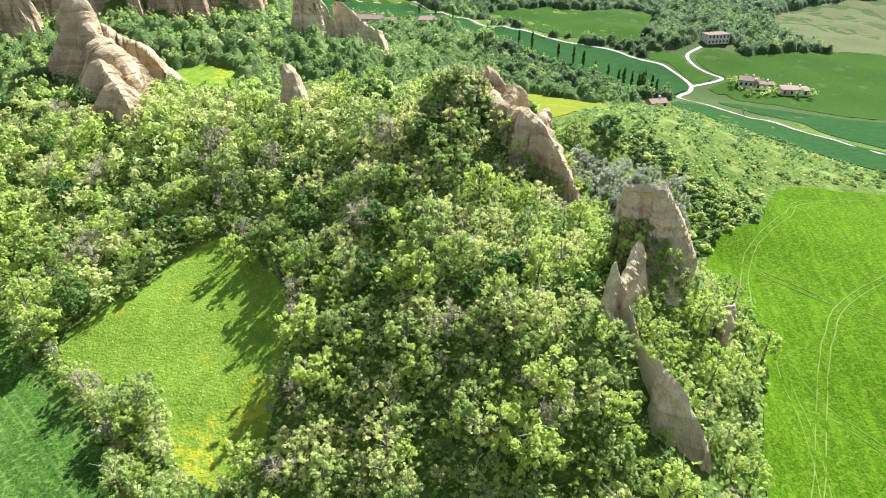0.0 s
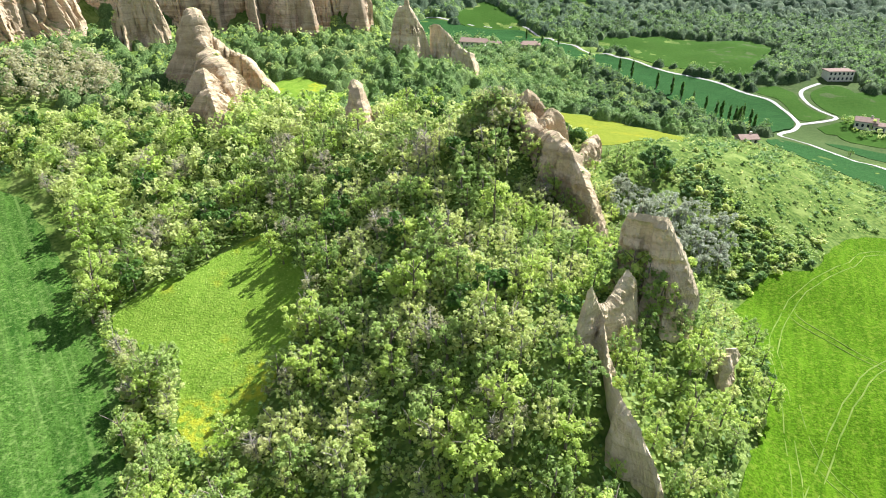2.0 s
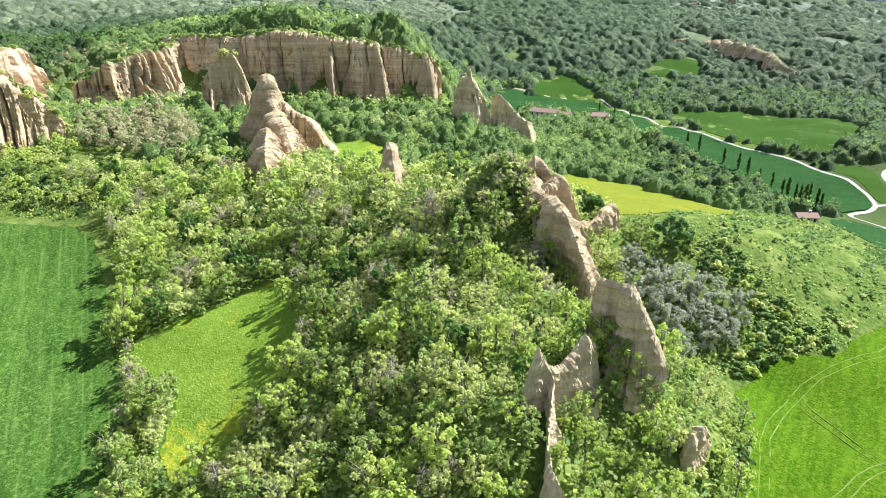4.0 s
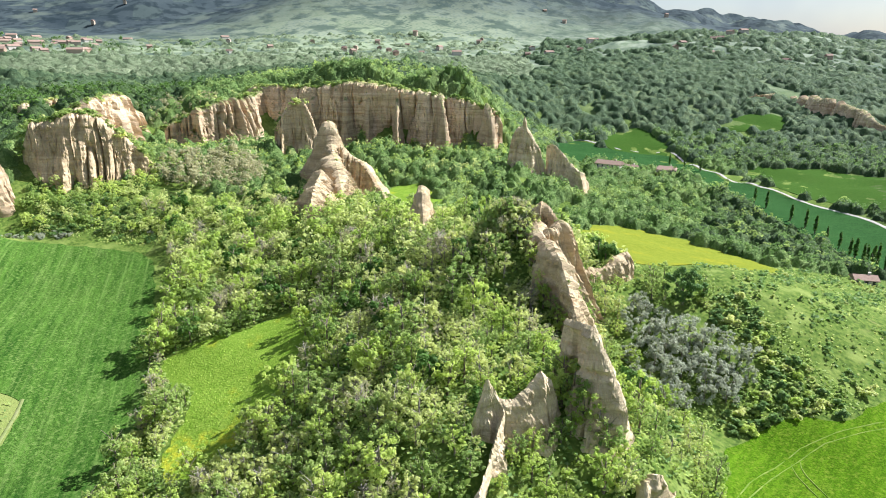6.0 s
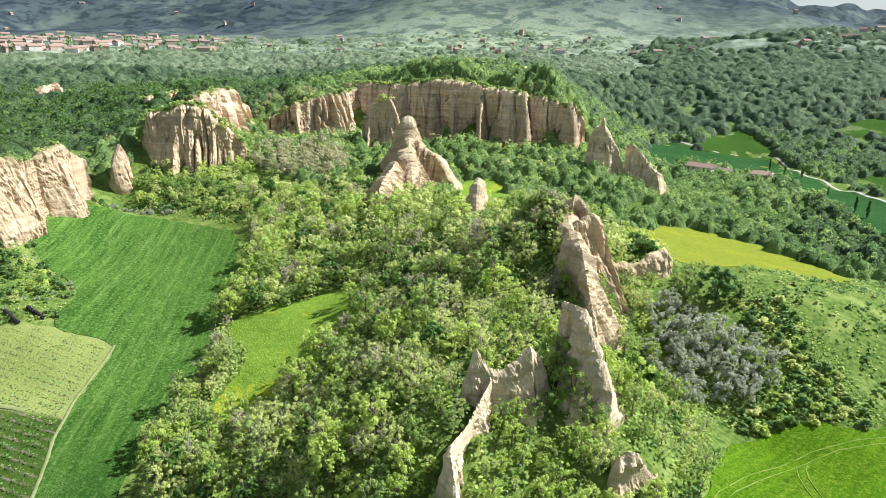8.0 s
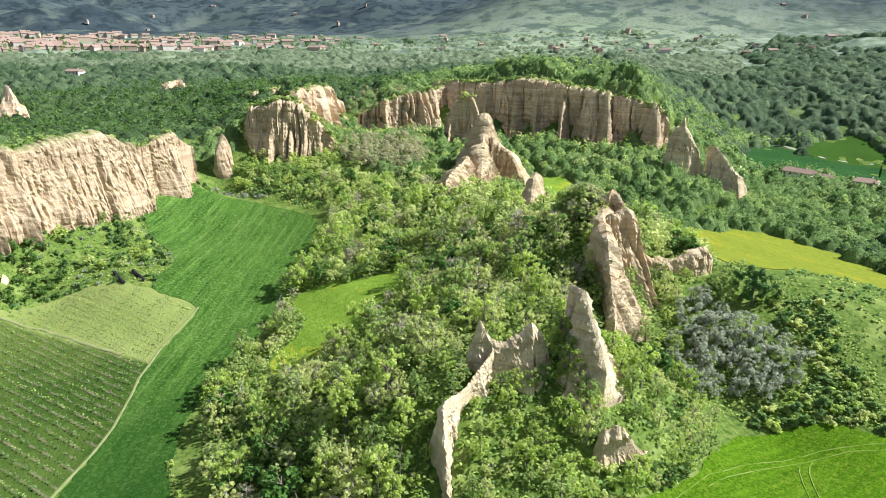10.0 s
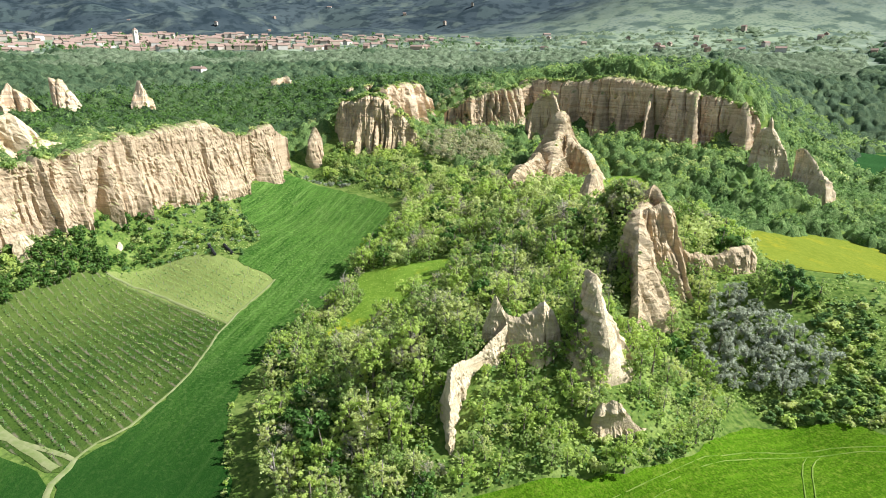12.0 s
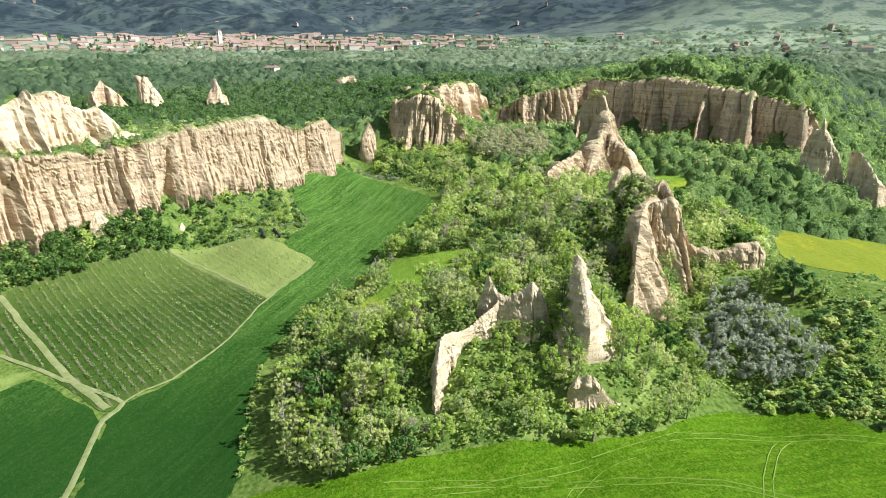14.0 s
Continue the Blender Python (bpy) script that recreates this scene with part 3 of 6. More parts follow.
field("glen_meadow", [(-117, 258), (-112, 282), (-95, 276), (-78, 262), (-72, 244), (-80, 215), (-92, 225)], MEADOW_GRASS, "narrow glen meadow with yellow flowers", lift=0.15, seed=8)
field("far_field", [(107, 318), (93, 353), (74, 386), (50, 425), (22, 474), (-14, 502), (-58, 513), (-95, 518), (-118, 545), (-128, 585), (-118, 600), (-75, 593), (-38, 596), (-18, 580), (4, 545), (32, 508), (74, 460),
                    (116, 414), (136, 387), (141, 358), (126, 335)], CROP_FAR, "dark green field bordered by cypresses", lift=0.6, step=8, seed=9)
field("far_field", [(47, 575), (170, 557), (160, 500), (135, 443), (95, 458), (60, 495)], FIELD_GREEN, "light green pasture beyond the road", lift=0.2, step=8, seed=10)
field("far_field", [(160, 345), (182, 322), (230, 300), (330, 330), (330, 420), (250, 425), (190, 415), (178, 385)], FIELD_GREEN, "green pasture round the farmhouse", lift=0.2, step=8, seed=11)
field("far_field", [(260, 435), (340, 430), (430, 470), (450, 600), (330, 600), (260, 520)], FIELD_BROWN, "pale brown fallow hillside", lift=0.2, step=8, seed=12)
field("far_field", [(150, 330), (165, 290), (190, 240), (330, 200), (330, 310), (220, 295)], CROP_FAR, "green field along the gravel road", lift=0.2, step=8, seed=13)
field("far_field", [(140, 305), (118, 310), (112, 280), (140, 215), (200, 180), (280, 175), (190, 225), (160, 265)], CROP_FAR, "green field below the hill", lift=0.2, step=8, seed=14)
field("far_field", [(-96, 612), (-70, 590), (-45, 586), (-30, 597), (-40, 640), (-75, 665)], FIELD_GREEN, "open grassy slope above the far road", lift=0.3, step=8, seed=15)
field("far_field", [(2, 678), (40, 690), (62, 720), (55, 750), (20, 730)], FIELD_GREEN, "small pale clearing in the far woods", lift=0.3, step=8, seed=16)

field("far_field", [(147, 364), (163, 375), (153, 392), (154, 412), (146, 424), (132, 412), (143, 389)], FIELD_GREEN, "green grass between road and drive", lift=0.2, step=8, seed=17)
field("far_field", [(152, 355), (171, 371), (162, 394), (164, 412), (180, 426), (189, 414), (177, 385), (162, 348)], FIELD_GREEN, "green grass beside the farm drive", lift=0.2, step=8, seed=18)

ROAD = [(300, 150), (230, 178), (176, 233), (157, 270), (136, 314), (126, 329), (143, 357), (138, 388), (117, 416), (74, 464), (36, 510), (8, 546), (-16, 586), (-28, 606), (-44, 604), (-80, 600), (-124, 608)]
strip("road", ROAD, 2.3, GRAVEL, "winding white gravel road")
for tram in ([(56, 56), (61, 70), (63.4, 84), (65.5, 100), (66.8, 112), (70.6, 122.3), (77.2, 135), (86.9, 146), (95.3, 153.5), (104.2, 162.7), (130, 167)], [(50.5, 48), (57.5, 63), (64.4, 76), (71.5, 89.5), (78.5, 101), (88, 112), (104, 122)],
             [(74, 71), (70.5, 77.6), (67.9, 82.3), (66.4, 87.8), (66.6, 96)], [(92, 103), (86.6, 110.7), (81, 118), (76.6, 126), (75.5, 131)]):
    way = np.gradient(np.array(tram, float), axis=0)
    way /= np.linalg.norm(way, axis=1)[:, None]
    for off in (-0.85, 0.85):
        strip("wheel_track", np.array(tram, float) + off * np.c_[-way[:, 1], way[:, 0]], 0.3, WORN, "faint pale wheel track in the wheat", "track", 0.32, 0.12)
strip("farm_track", [(143, 357), (167, 373), (157, 393), (159, 414), (173, 429)], 2.3, GRAVEL, "white gravel drive to the farmhouse")
strip("field_track", [(38, -17), (17, -10.5), (-10.5, -4.5), (-16.5, 0), (-30, -12), (-60, -40)], 1.4, DIRT, "pale dirt track between fields", lift=0.34)
strip("field_track", [(-16.5, 0), (-21.5, 5), (-24.8, 12), (-43.5, 29.8), (-70, 47), (-95, 71)], 0.8, DIRT, "narrow worn path along the vines", lift=0.34)
strip("field_track", [(-92, -37), (-62, -25), (-35, -14), (-15, -3.5)], 2.0, DIRT, "dry grassy track between vine rows", lift=0.3)
strip("field_track", [(-125.6, 16.9), (-106, 30), (-88, 38), (-80, 42)], 1.2, DIRT, "dry track across the vineyard", lift=0.34)

# ---------------------------------------------------------------- cliffs and spires of sandstone


def lattice(ix, iy, seed):
    """A fixed random number, 0 to 1, for each lattice point."""
    h = (ix.astype(np.int64) * 374761393 + iy.astype(np.int64) * 668265263 + seed * 974634777) & 0x7FFFFFFF
    h = ((h ^ (h >> 13)) * 1274126177) & 0x7FFFFFFF
    return ((h ^ (h >> 16)) & 0xFFFF) / 65535.0


def grain(x, y, seed):
    """Smooth random field in two dimensions, 0 to 1."""
    ix, iy = np.floor(x), np.floor(y)
    u, v = x - ix, y - iy
    u, v = u * u * u * (u * (6 * u - 15) + 10), v * v * v * (v * (6 * v - 15) + 10)
    a = lattice(ix, iy, seed) * (1 - u) + lattice(ix + 1, iy, seed) * u
    b = lattice(ix, iy + 1, seed) * (1 - u) + lattice(ix + 1, iy + 1, seed) * u
    return a * (1 - v) + b * v


def rubble(x, y, seed, octaves=3):
    """Fractal roughness, about -1 to 1."""
    out, amp = 0.0, 1.0
    for k in range(octaves):
        out = out + amp * (2 * grain(x * 2.03 ** k + 17.3 * k, y * 2.03 ** k, seed + k) - 1)
        amp *= 0.5
    return out / 1.4


def ribs(x, y, seed):
    """Sharp crests with rounded gullies between them, 0 to 1."""
    return 1 - np.minimum(np.abs(2 * grain(x, y, seed) - 1) * 1.5, 1.0)


def clefts(x, y, seed, keen=0.11):
    """Rounded columns parted by narrow gullies: 0 in the gully, 1 on the column."""
    return 1 - np.exp(-np.abs(2 * grain(x, y, seed) - 1) / keen)


CLIFF_LINES = []
TOPS = collections.defaultdict(list)


def cliff(name, path, material, label, spread=0.35, flute=1.0, seed=1, step=0.8, ragged=1.0, category="cliff", levels=26, lean=0.0, beds=0.7, pitch=0.65, rill=0.3):
    """A standing wall of weathered sandstone, fluted by rain and stepped along its beds.
    path: (x, y, foot height, top height, half thickness of the top); spread: how far the foot runs out per metre of height."""
    rng = np.random.default_rng(seed)
    p = np.array(path, float)
    CLIFF_LINES.append((p, spread))
    seg = np.r_[0, np.cumsum(np.hypot(*np.diff(p[:, :2], axis=0).T))]
    m = max(8, int(seg[-1] / step))
    s = np.linspace(0, seg[-1], m)
    cols = [np.interp(s, seg, p[:, i]) for i in range(5)]
    ker = np.hanning(max(3, int(3.0 / (s[1] - s[0])) | 1))
    ker /= ker.sum()
    half = len(ker) // 2
    cx, cy = (np.convolve(np.pad(c, half, mode="reflect", reflect_type="odd"), ker, "valid") for c in cols[:2])
    foot, top, thick = cols[2:]
    tx, ty = np.gradient(cx), np.gradient(cy)
    ln = np.hypot(tx, ty)
    ox, oy = ty / ln, -tx / ln
    u = s / s[-1]
    endcap = np.clip(np.minimum(u, 1 - u) * s[-1] / np.maximum(thick * 1.3, 0.3), 0, 1) ** 0.5
    edge = [np.maximum.reduce([k * fn(s / z, top / (far * z), seed * 31 + n + side) for side, k in ((1, 1.0), (-1, 0.8))]) for fn, n, z, far in ((ribs, 0, 13.0, 9), (clefts, 3, 4.6 * pitch, 64 / 4.6), (clefts, 6, 1.7 * pitch, 10))]
    crown = top - ragged * (2.3 * (0.8 - edge[0]) + 1.5 * (0.9 - edge[1]) + 0.7 * (0.8 - edge[2])) - (1 - endcap) * 0.05 * (top - foot)
    rise = np.maximum(crown - foot, 0.5)
    hs = np.linspace(0, 1, levels)
    Z = (foot - 9)[None, :] + (rise + 9)[None, :] * hs[:, None] ** 0.9
    real = np.clip((Z - foot) / rise, 0, 1)
    S = np.broadcast_to(s, Z.shape)
    stout = np.clip(thick / 2.2 + 0.3, 0, 1.25)
    body = flute * (0.5 + 0.5 * np.sin(np.pi * np.clip(real * 0.9 + 0.05, 0, 1))) * stout
    fine = np.clip(stout, 0.6, 1.0)
    rows = []
    for side in (1, -1):
        sd = seed * 31 + side
        sway = S + 0.8 * rubble(S / 9, Z / 16, sd + 40) + 0.2 * rubble(S / 2.2, Z / 5, sd + 44)
        r1, r2, r3 = ribs(sway / 13.0, Z / 120, sd), clefts(sway / (4.6 * pitch), Z / 64, sd + 3), clefts(sway / (1.7 * pitch), Z / 18, sd + 6)
        worn = np.clip(2.8 * grain(S / 15, Z / 26, sd + 70) - 1.0, 0.08, 1.0)
        gouged = np.clip(3.0 * grain(S / 8, Z / 5, sd + 74) - 1.2, 0.0, 1.0)
        out = thick + (1 - lean * side) * spread * rise * (1 - real) ** 1.45 * (0.2 + 0.9 * r1 + 0.6 * r2)
        out = out + body * (3.2 * (r1 - 0.6) + 2.8 * worn * (r2 - 0.85) + 1.2 * (0.12 + gouged) * (r3 - 0.8))
        out = out + rill * np.clip(stout, 0.4, 1.0) * (1.5 * (ribs(sway / 2.4, Z / 45, sd + 80) - 0.55) + 0.8 * (ribs(sway / 1.05, Z / 22, sd + 84) - 0.55)) * (1 - 0.5 * real)
        # beds of harder and softer stone, and broken blocks
        bed = Z + 0.7 * rubble(S / 14, Z / 30, sd + 50)
        out = out + beds * fine * (0.45 * (grain(bed / 1.3, bed * 0 + seed, 7) - 0.5) + 0.35 * (grain(bed / 0.6, S / 40, 8) - 0.5) + 0.4 * (grain(bed / 5.0, S / 60, 9) - 0.5))
        out = out + fine * (0.35 * rubble(S / 2.0, Z / 2.0, sd + 60) + 0.22 * np.sign(rubble(S / 1.2, Z / 0.9, sd + 64)) * (rubble(S / 5, Z / 5, sd + 66) > 0.05))
        out = out + rng.normal(0, 0.05, Z.shape)
        out = np.maximum(out, 0.22) * (0.12 + 0.88 * endcap)
        out = out * (1 - 0.4 * np.clip((real - 0.93) / 0.07, 0, 1) ** 2)
        rows.append([np.c_[cx + side * ox * o, cy + side * oy * o, z] for o, z in zip(out, Z)])
    TOPS[name].append(np.c_[cx, cy, crown, np.maximum(thick, 0.3)])
    chain = rows[0] + [np.c_[cx + rng.normal(0, 0.1, m), cy + rng.normal(0, 0.1, m), crown + 0.2 + 0.3 * edge[2]]] + rows[1][::-1]
    v = np.concatenate(chain)
    k = len(chain)
    f = [(r * m + i, r * m + i + 1, (r + 1) * m + i + 1, (r + 1) * m + i) for r in range(k - 1) for i in range(m - 1)]
    f.append([r * m for r in range(k)])
    f.append([r * m + m - 1 for r in range(k)][::-1])
    f = [q[::-1] for q in f]
    return tagged(new(name, mesh_from(name, v, f, material, False)), label, category)


# the spur in the foreground: two horns, a thin saddle and a stepped end
cliff("rock_spur", [(25.6, 81.4, 12, 19, 0.5), (27.2, 83.6, 10, 27.4, 0.5), (28.6, 85.4, 10, 23, 0.6), (30.4, 87.6, 9, 22, 0.8), (31.8, 89.8, 9, 23.5, 0.9), (33.2, 92.2, 9, 26, 1.0),
                    (34.6, 94, 9, 24, 0.8), (36, 95.8, 9, 17, 0.5)], ROCK_GREY, "pale grey two-horned rock spur above the wood", 0.15, 0.45, 11, 0.28, 0.35, "rock", 36, -0.4)
cliff("rock_spur", [(29.4, 87, 9, 22.4, 0.6), (30.0, 83, 10, 20, 0.35), (30.6, 78, 9, 17.4, 0.3), (31.4, 73.5, 7, 16.6, 0.3), (32.2, 71.6, 5, 17.6, 0.6), (32.8, 69, 4, 17, 0.7), (35, 67, 2, 14.8, 0.9),
                    (37.8, 65.2, 0, 10, 0.9), (40, 63.8, -1, 4.5, 0.9)], ROCK_GREY, "thin pale rock spur stepping down the slope", 0.2, 0.5, 12, 0.28, 0.35, "rock", 36, 0.3)
# the tall slab behind it
cliff("rock_slab", [(32.6, 105.2, 13, 29, 0.7), (33.6, 104.2, 13, 31.4, 0.9), (36, 102.6, 12, 31.8, 1.0), (39.6, 100.6, 11, 32.4, 0.9), (40.8, 100.2, 11, 30.5, 0.9), (43.4, 99.7, 10, 26, 0.9), (46, 99, 10, 20.8, 0.8), (47.2, 98.7, 12, 18, 0.5)], ROCK_GREY, "tall weathered tan rock slab tapering to a fin", 0.32, 0.5, 13, 0.28, 0.5, "rock", 50, 0.25, 2.0)
cliff("rock_outcrop", [(51, 90.5, 0, 8, 0.8), (52.2, 92, 0, 11.8, 1.1), (53.5, 93.6, 0, 12, 1.2), (54.6, 96, 0, 10, 1.0), (55.6, 99, 0, 6.4, 0.9), (56.6, 103, 0, 4.2, 0.6)], ROCK_GREY, "small pale eroded outcrop above the wheat", 0.18, 1.0, 14, 0.3, 0.9, "rock", 30, 0.0, 1.8)
# the orange butte on the crest and the low rocks running on from it
cliff("rock_butte", [(5.5, 150, 18, 36, 1.6), (8.5, 151, 17, 38.5, 2.0), (10.7, 152.2, 16, 40.6, 1.8), (13.6, 152, 15, 39.6, 1.8), (16.5, 152, 14, 36, 1.6), (19, 153, 14, 30, 1.3), (21, 154.4, 14, 26, 0.9)], ROCK_PALE,
      "orange sandstone butte with a shrubby cap", 0.14, 0.8, 15, 0.3, 0.6, "rock", 50, 0.0, 0.5, 0.5, 0.8)
cliff("rock_butte", [(8, 151, 16, 37.5, 1.6), (10.8, 147.8, 16, 36.6, 2.2), (13, 144.2, 15, 35.6, 2.4), (15.6, 141.2, 14, 34.8, 2.4), (17.9, 138.4, 12, 35, 2.4), (20.2, 135.8, 11, 34.2, 2.2), (22.6, 133.2, 10, 31.8, 1.9), (25, 130.8, 9, 28, 1.6), (27.6, 128.4, 8, 24, 1.3),
                     (30.2, 126.2, 8, 19.5, 1.0), (32, 124.8, 8, 15.5, 0.7)], ROCK_PALE, "steep orange sandstone arete below the butte", 0.22, 0.9, 35, 0.28, 0.7, "rock", 60, 0.6, 0.5, 0.5, 0.9)
cliff("rock_butte", [(14.2, 141, 13, 32.5, 1.4), (15.8, 144.4, 13, 35.8, 1.8), (16.8, 148, 13, 37, 2.0), (17.2, 151, 13, 36.4, 1.8), (17.6, 153.6, 13, 31, 1.2)], ROCK_PALE,
      "fluted sandstone flank of the butte", 0.2, 1.0, 36, 0.28, 0.8, "rock", 50, -0.3, 0.5, 0.5, 0.9)
cliff("rock_ledge", [(17.5, 152.4, 14, 29, 1.0), (20, 154, 15, 25.5, 0.8), (22.5, 157, 14, 22.5, 0.6), (25, 163, 14, 21.4, 0.5), (27.5, 169, 13, 23.8, 1.3), (29.5, 172, 13, 25, 1.4), (31, 175, 12, 21, 0.7)], ROCK_PALE,
      "low ochre ledge running behind the butte", 0.13, 0.7, 16, 0.35, 0.8, "rock", 26)
cliff("rock_spire", [(-48.5, 190.5, 19, 30.5, 1.6), (-46.6, 187, 18, 33, 1.9), (-43.5, 182, 17, 31.4, 1.7), (-40.5, 177.5, 16, 25, 1.3), (-38.4, 174.4, 16, 19.5, 0.8)], ROCK_PALE, "small pointed ochre rock spire among bushes", 0.2, 0.4, 17, 0.5, 0.5, "rock", 18)
# the pale pyramid in the glen
cliff("rock_pyramid", [(-149, 262, 9, 36, 1.8), (-147, 260, 9, 42.6, 2.8), (-143, 256.5, 9, 44, 3.2), (-139, 252.5, 9, 43.6, 3.2), (-137, 250, 9, 41, 3.2), (-135, 247.5, 9, 35, 3.2), (-130, 242, 10, 32, 3.4), (-123, 234.5, 10, 29.5, 3.6), (-115, 226.5, 11, 26.5, 3.4), (-107.5, 219, 12, 21, 2.6),
                       (-101, 212, 12, 14, 1.6)], ROCK_PALE, "pale furrowed sandstone hoodoo with wide skirts", 0.34, 1.3, 18, 0.33, 0.8, "rock", 64, 0.0, 0.2, 0.9, 2.0)
cliff("rock_skirt", [(-132, 251, 9, 34, 2.6), (-125, 252, 9, 29, 3.2), (-117, 252.5, 9, 24, 3.4), (-111, 252, 8, 16, 2.6), (-106, 251, 8, 10, 1.6)], ROCK_PALE, "furrowed eastern shoulder of the hoodoo", 0.4, 1.2, 48, 0.33, 0.9, "rock", 44, 0.0, 0.2, 0.7, 2.0)
cliff("rock_skirt", [(-122, 224, 14, 26.5, 2.0), (-113, 210, 16, 25, 1.6), (-103, 195, 18, 24.6, 1.4), (-95, 184, 18, 22.8, 0.9)], ROCK_PALE, "pale crumbling rock skirt below the hoodoo", 0.5, 1.0, 28, 0.33, 1.1, "rock", 38, 0.0, 0.2, 0.6, 1.6)
cliff("rock_fin", [(-201, 277.5, 21, 35, 1.6), (-195, 281, 20, 45, 2.2), (-189.5, 284, 20, 52, 2.4), (-185, 287, 19, 50.5, 2.2), (-181.5, 289.5, 19, 41, 1.8), (-179, 291.5, 19, 29, 1.2)], ROCK_PALE,
      "sandstone fin with a shrubby crest behind the hoodoo", 0.22, 1.2, 52, 0.5, 1.0, "rock", 34)
# the long western wall
cliff("cliff_wall", [(-72.1, -116.4, 11, 40.8, 3), (-102.1, -67.4, 12, 41.8, 3), (-120.1, -35.4, 13, 41.8, 3), (-132.1, -16.4, 15, 40.8, 3), (-150.1, 10.6, 16, 40.3, 3), (-162.1, 29.6, 17, 44.3, 3), (-174.1, 47.6, 16, 44.8, 3.5), (-186.1, 66.6, 12, 45.8, 3.5), (-195.1, 79.6, 11, 38.8, 2.5), (-204.1, 93.6, 10, 36.8, 2), (-214.1, 109.6, 10, 40.3, 2), (-221.1, 120.6, 10, 30.8, 1)], ROCK_OCHRE, "long furrowed ochre cliff above the vineyard", 0.15, 1.1, 19, 0.5, 1.5, "cliff", 42)
cliff("cliff_ridge", [(-190, -62, 26, 46, 3), (-204, -36, 27, 60, 3.4), (-212, -20, 28, 55, 3.4), (-219, -8, 28, 50, 3), (-225, 2, 27, 38, 2.4), (-232, 13, 27, 31, 1.5)], ROCK_GREY,
      "jagged pale ridge behind the long cliff", 0.4, 1.5, 20, 0.8, 2.4, "cliff", 28)
# the square block and the walls of the amphitheatre
cliff("cliff_block", [(-249, 161.5, 12, 36, 3), (-245, 165.5, 13, 46, 3.6), (-239, 172, 13, 48.5, 4.2), (-232, 179.5, 13, 50, 4.4), (-226, 186, 14, 49, 4), (-221, 191.5, 15, 42, 3), (-216, 197, 17, 35, 2.4), (-211, 203, 18, 25, 2)], ROCK_PALE,
      "square furrowed sandstone block on a flared foot", 0.2, 1.1, 21, 0.35, 1.2, "cliff", 50, 0.0, 0.6, 0.8, 1.0)
cliff("cliff_stump", [(-232, 137, 10, 24, 1.5), (-236, 143, 11, 34, 2.2), (-240, 149, 12, 26, 1.4)], ROCK_OCHRE, "small pointed sandstone stump", 0.25, 0.6, 22, 0.6, 0.6, "rock", 18)
cliff("cliff_wall", [(-258, 194, 22, 50, 3), (-264, 206, 22, 54, 4), (-275, 222, 23, 54, 4), (-290, 240, 24, 53.5, 4), (-300, 252, 24, 52.5, 3.5), (-305, 262, 25, 42, 2.5), (-308, 270, 26, 34, 1.5)], ROCK_BROWN, "brown shaded cliff behind the block", 0.2, 1.9, 23, 0.8, 1.8, "cliff", 28)
cliff("cliff_wall", [(-278, 262, 22, 32, 1.5), (-266, 273, 21, 42, 2.5), (-260, 284, 21, 47, 3.5), (-257, 298, 21, 48, 3.5), (-256, 312, 21, 50, 4), (-263, 328, 23, 53, 4), (-271, 342, 24, 55, 4)], ROCK_OCHRE, "broken ochre cliff with pale fins", 0.22, 1.7, 24, 0.8, 2.0, "cliff", 30)
cliff("cliff_wall", [(-330, 205, 38, 47, 2), (-322, 218, 38, 52, 2.5), (-318, 232, 38, 50, 2), (-322, 246, 39, 44, 2)], ROCK_BROWN, "low brown cliff band on the plateau", 0.25, 1.6, 31, 0.9, 1.6, "cliff", 18)
cliff("cliff_wall", [(-276.6, 332.1, 26, 53, 2), (-256.6, 338.1, 25, 56, 3), (-233.6, 346.1, 23, 54, 3), (-204.6, 355.1, 22, 58, 4), (-190.6, 359.1, 22, 58, 4), (-160.6, 368.1, 20, 53, 4), (-141.6, 374.1, 20, 51, 3.5), (-126.6, 379.1, 20, 48, 3), (-109.6, 385.1, 20, 45, 2), (-102.6, 387.1, 20, 34, 1)], ROCK_BROWN, "high banded cliff wall with buttresses", 0.10, 1.7, 25, 0.5, 1.8, "cliff", 46, 0.0, 1.0, 1.2, 0.7)
for x0, y0, x1, y1, zt in ((-171, 364, -156, 341, 50), (-142, 373, -127, 354, 49), (-205, 354, -199, 340, 54), (-188, 358, -183, 346, 54), (-228, 347, -221, 332, 51), (-112, 383, -103, 374, 43)):
    cliff("buttress", [(x0 - (x1 - x0) * 0.2, y0 - (y1 - y0) * 0.2, 21, zt + 4, 2.6), (x0, y0, 21, zt + 2, 2.4), ((x0 + x1) / 2, (y0 + y1) / 2, 19, zt * 0.78 + 4, 1.8), (x1, y1, 15, 21, 1.2)], ROCK_OCHRE, "pale buttress standing out of the cliff wall", 0.14, 0.7, int(-x0), 0.7, 0.8, "cliff", 26)
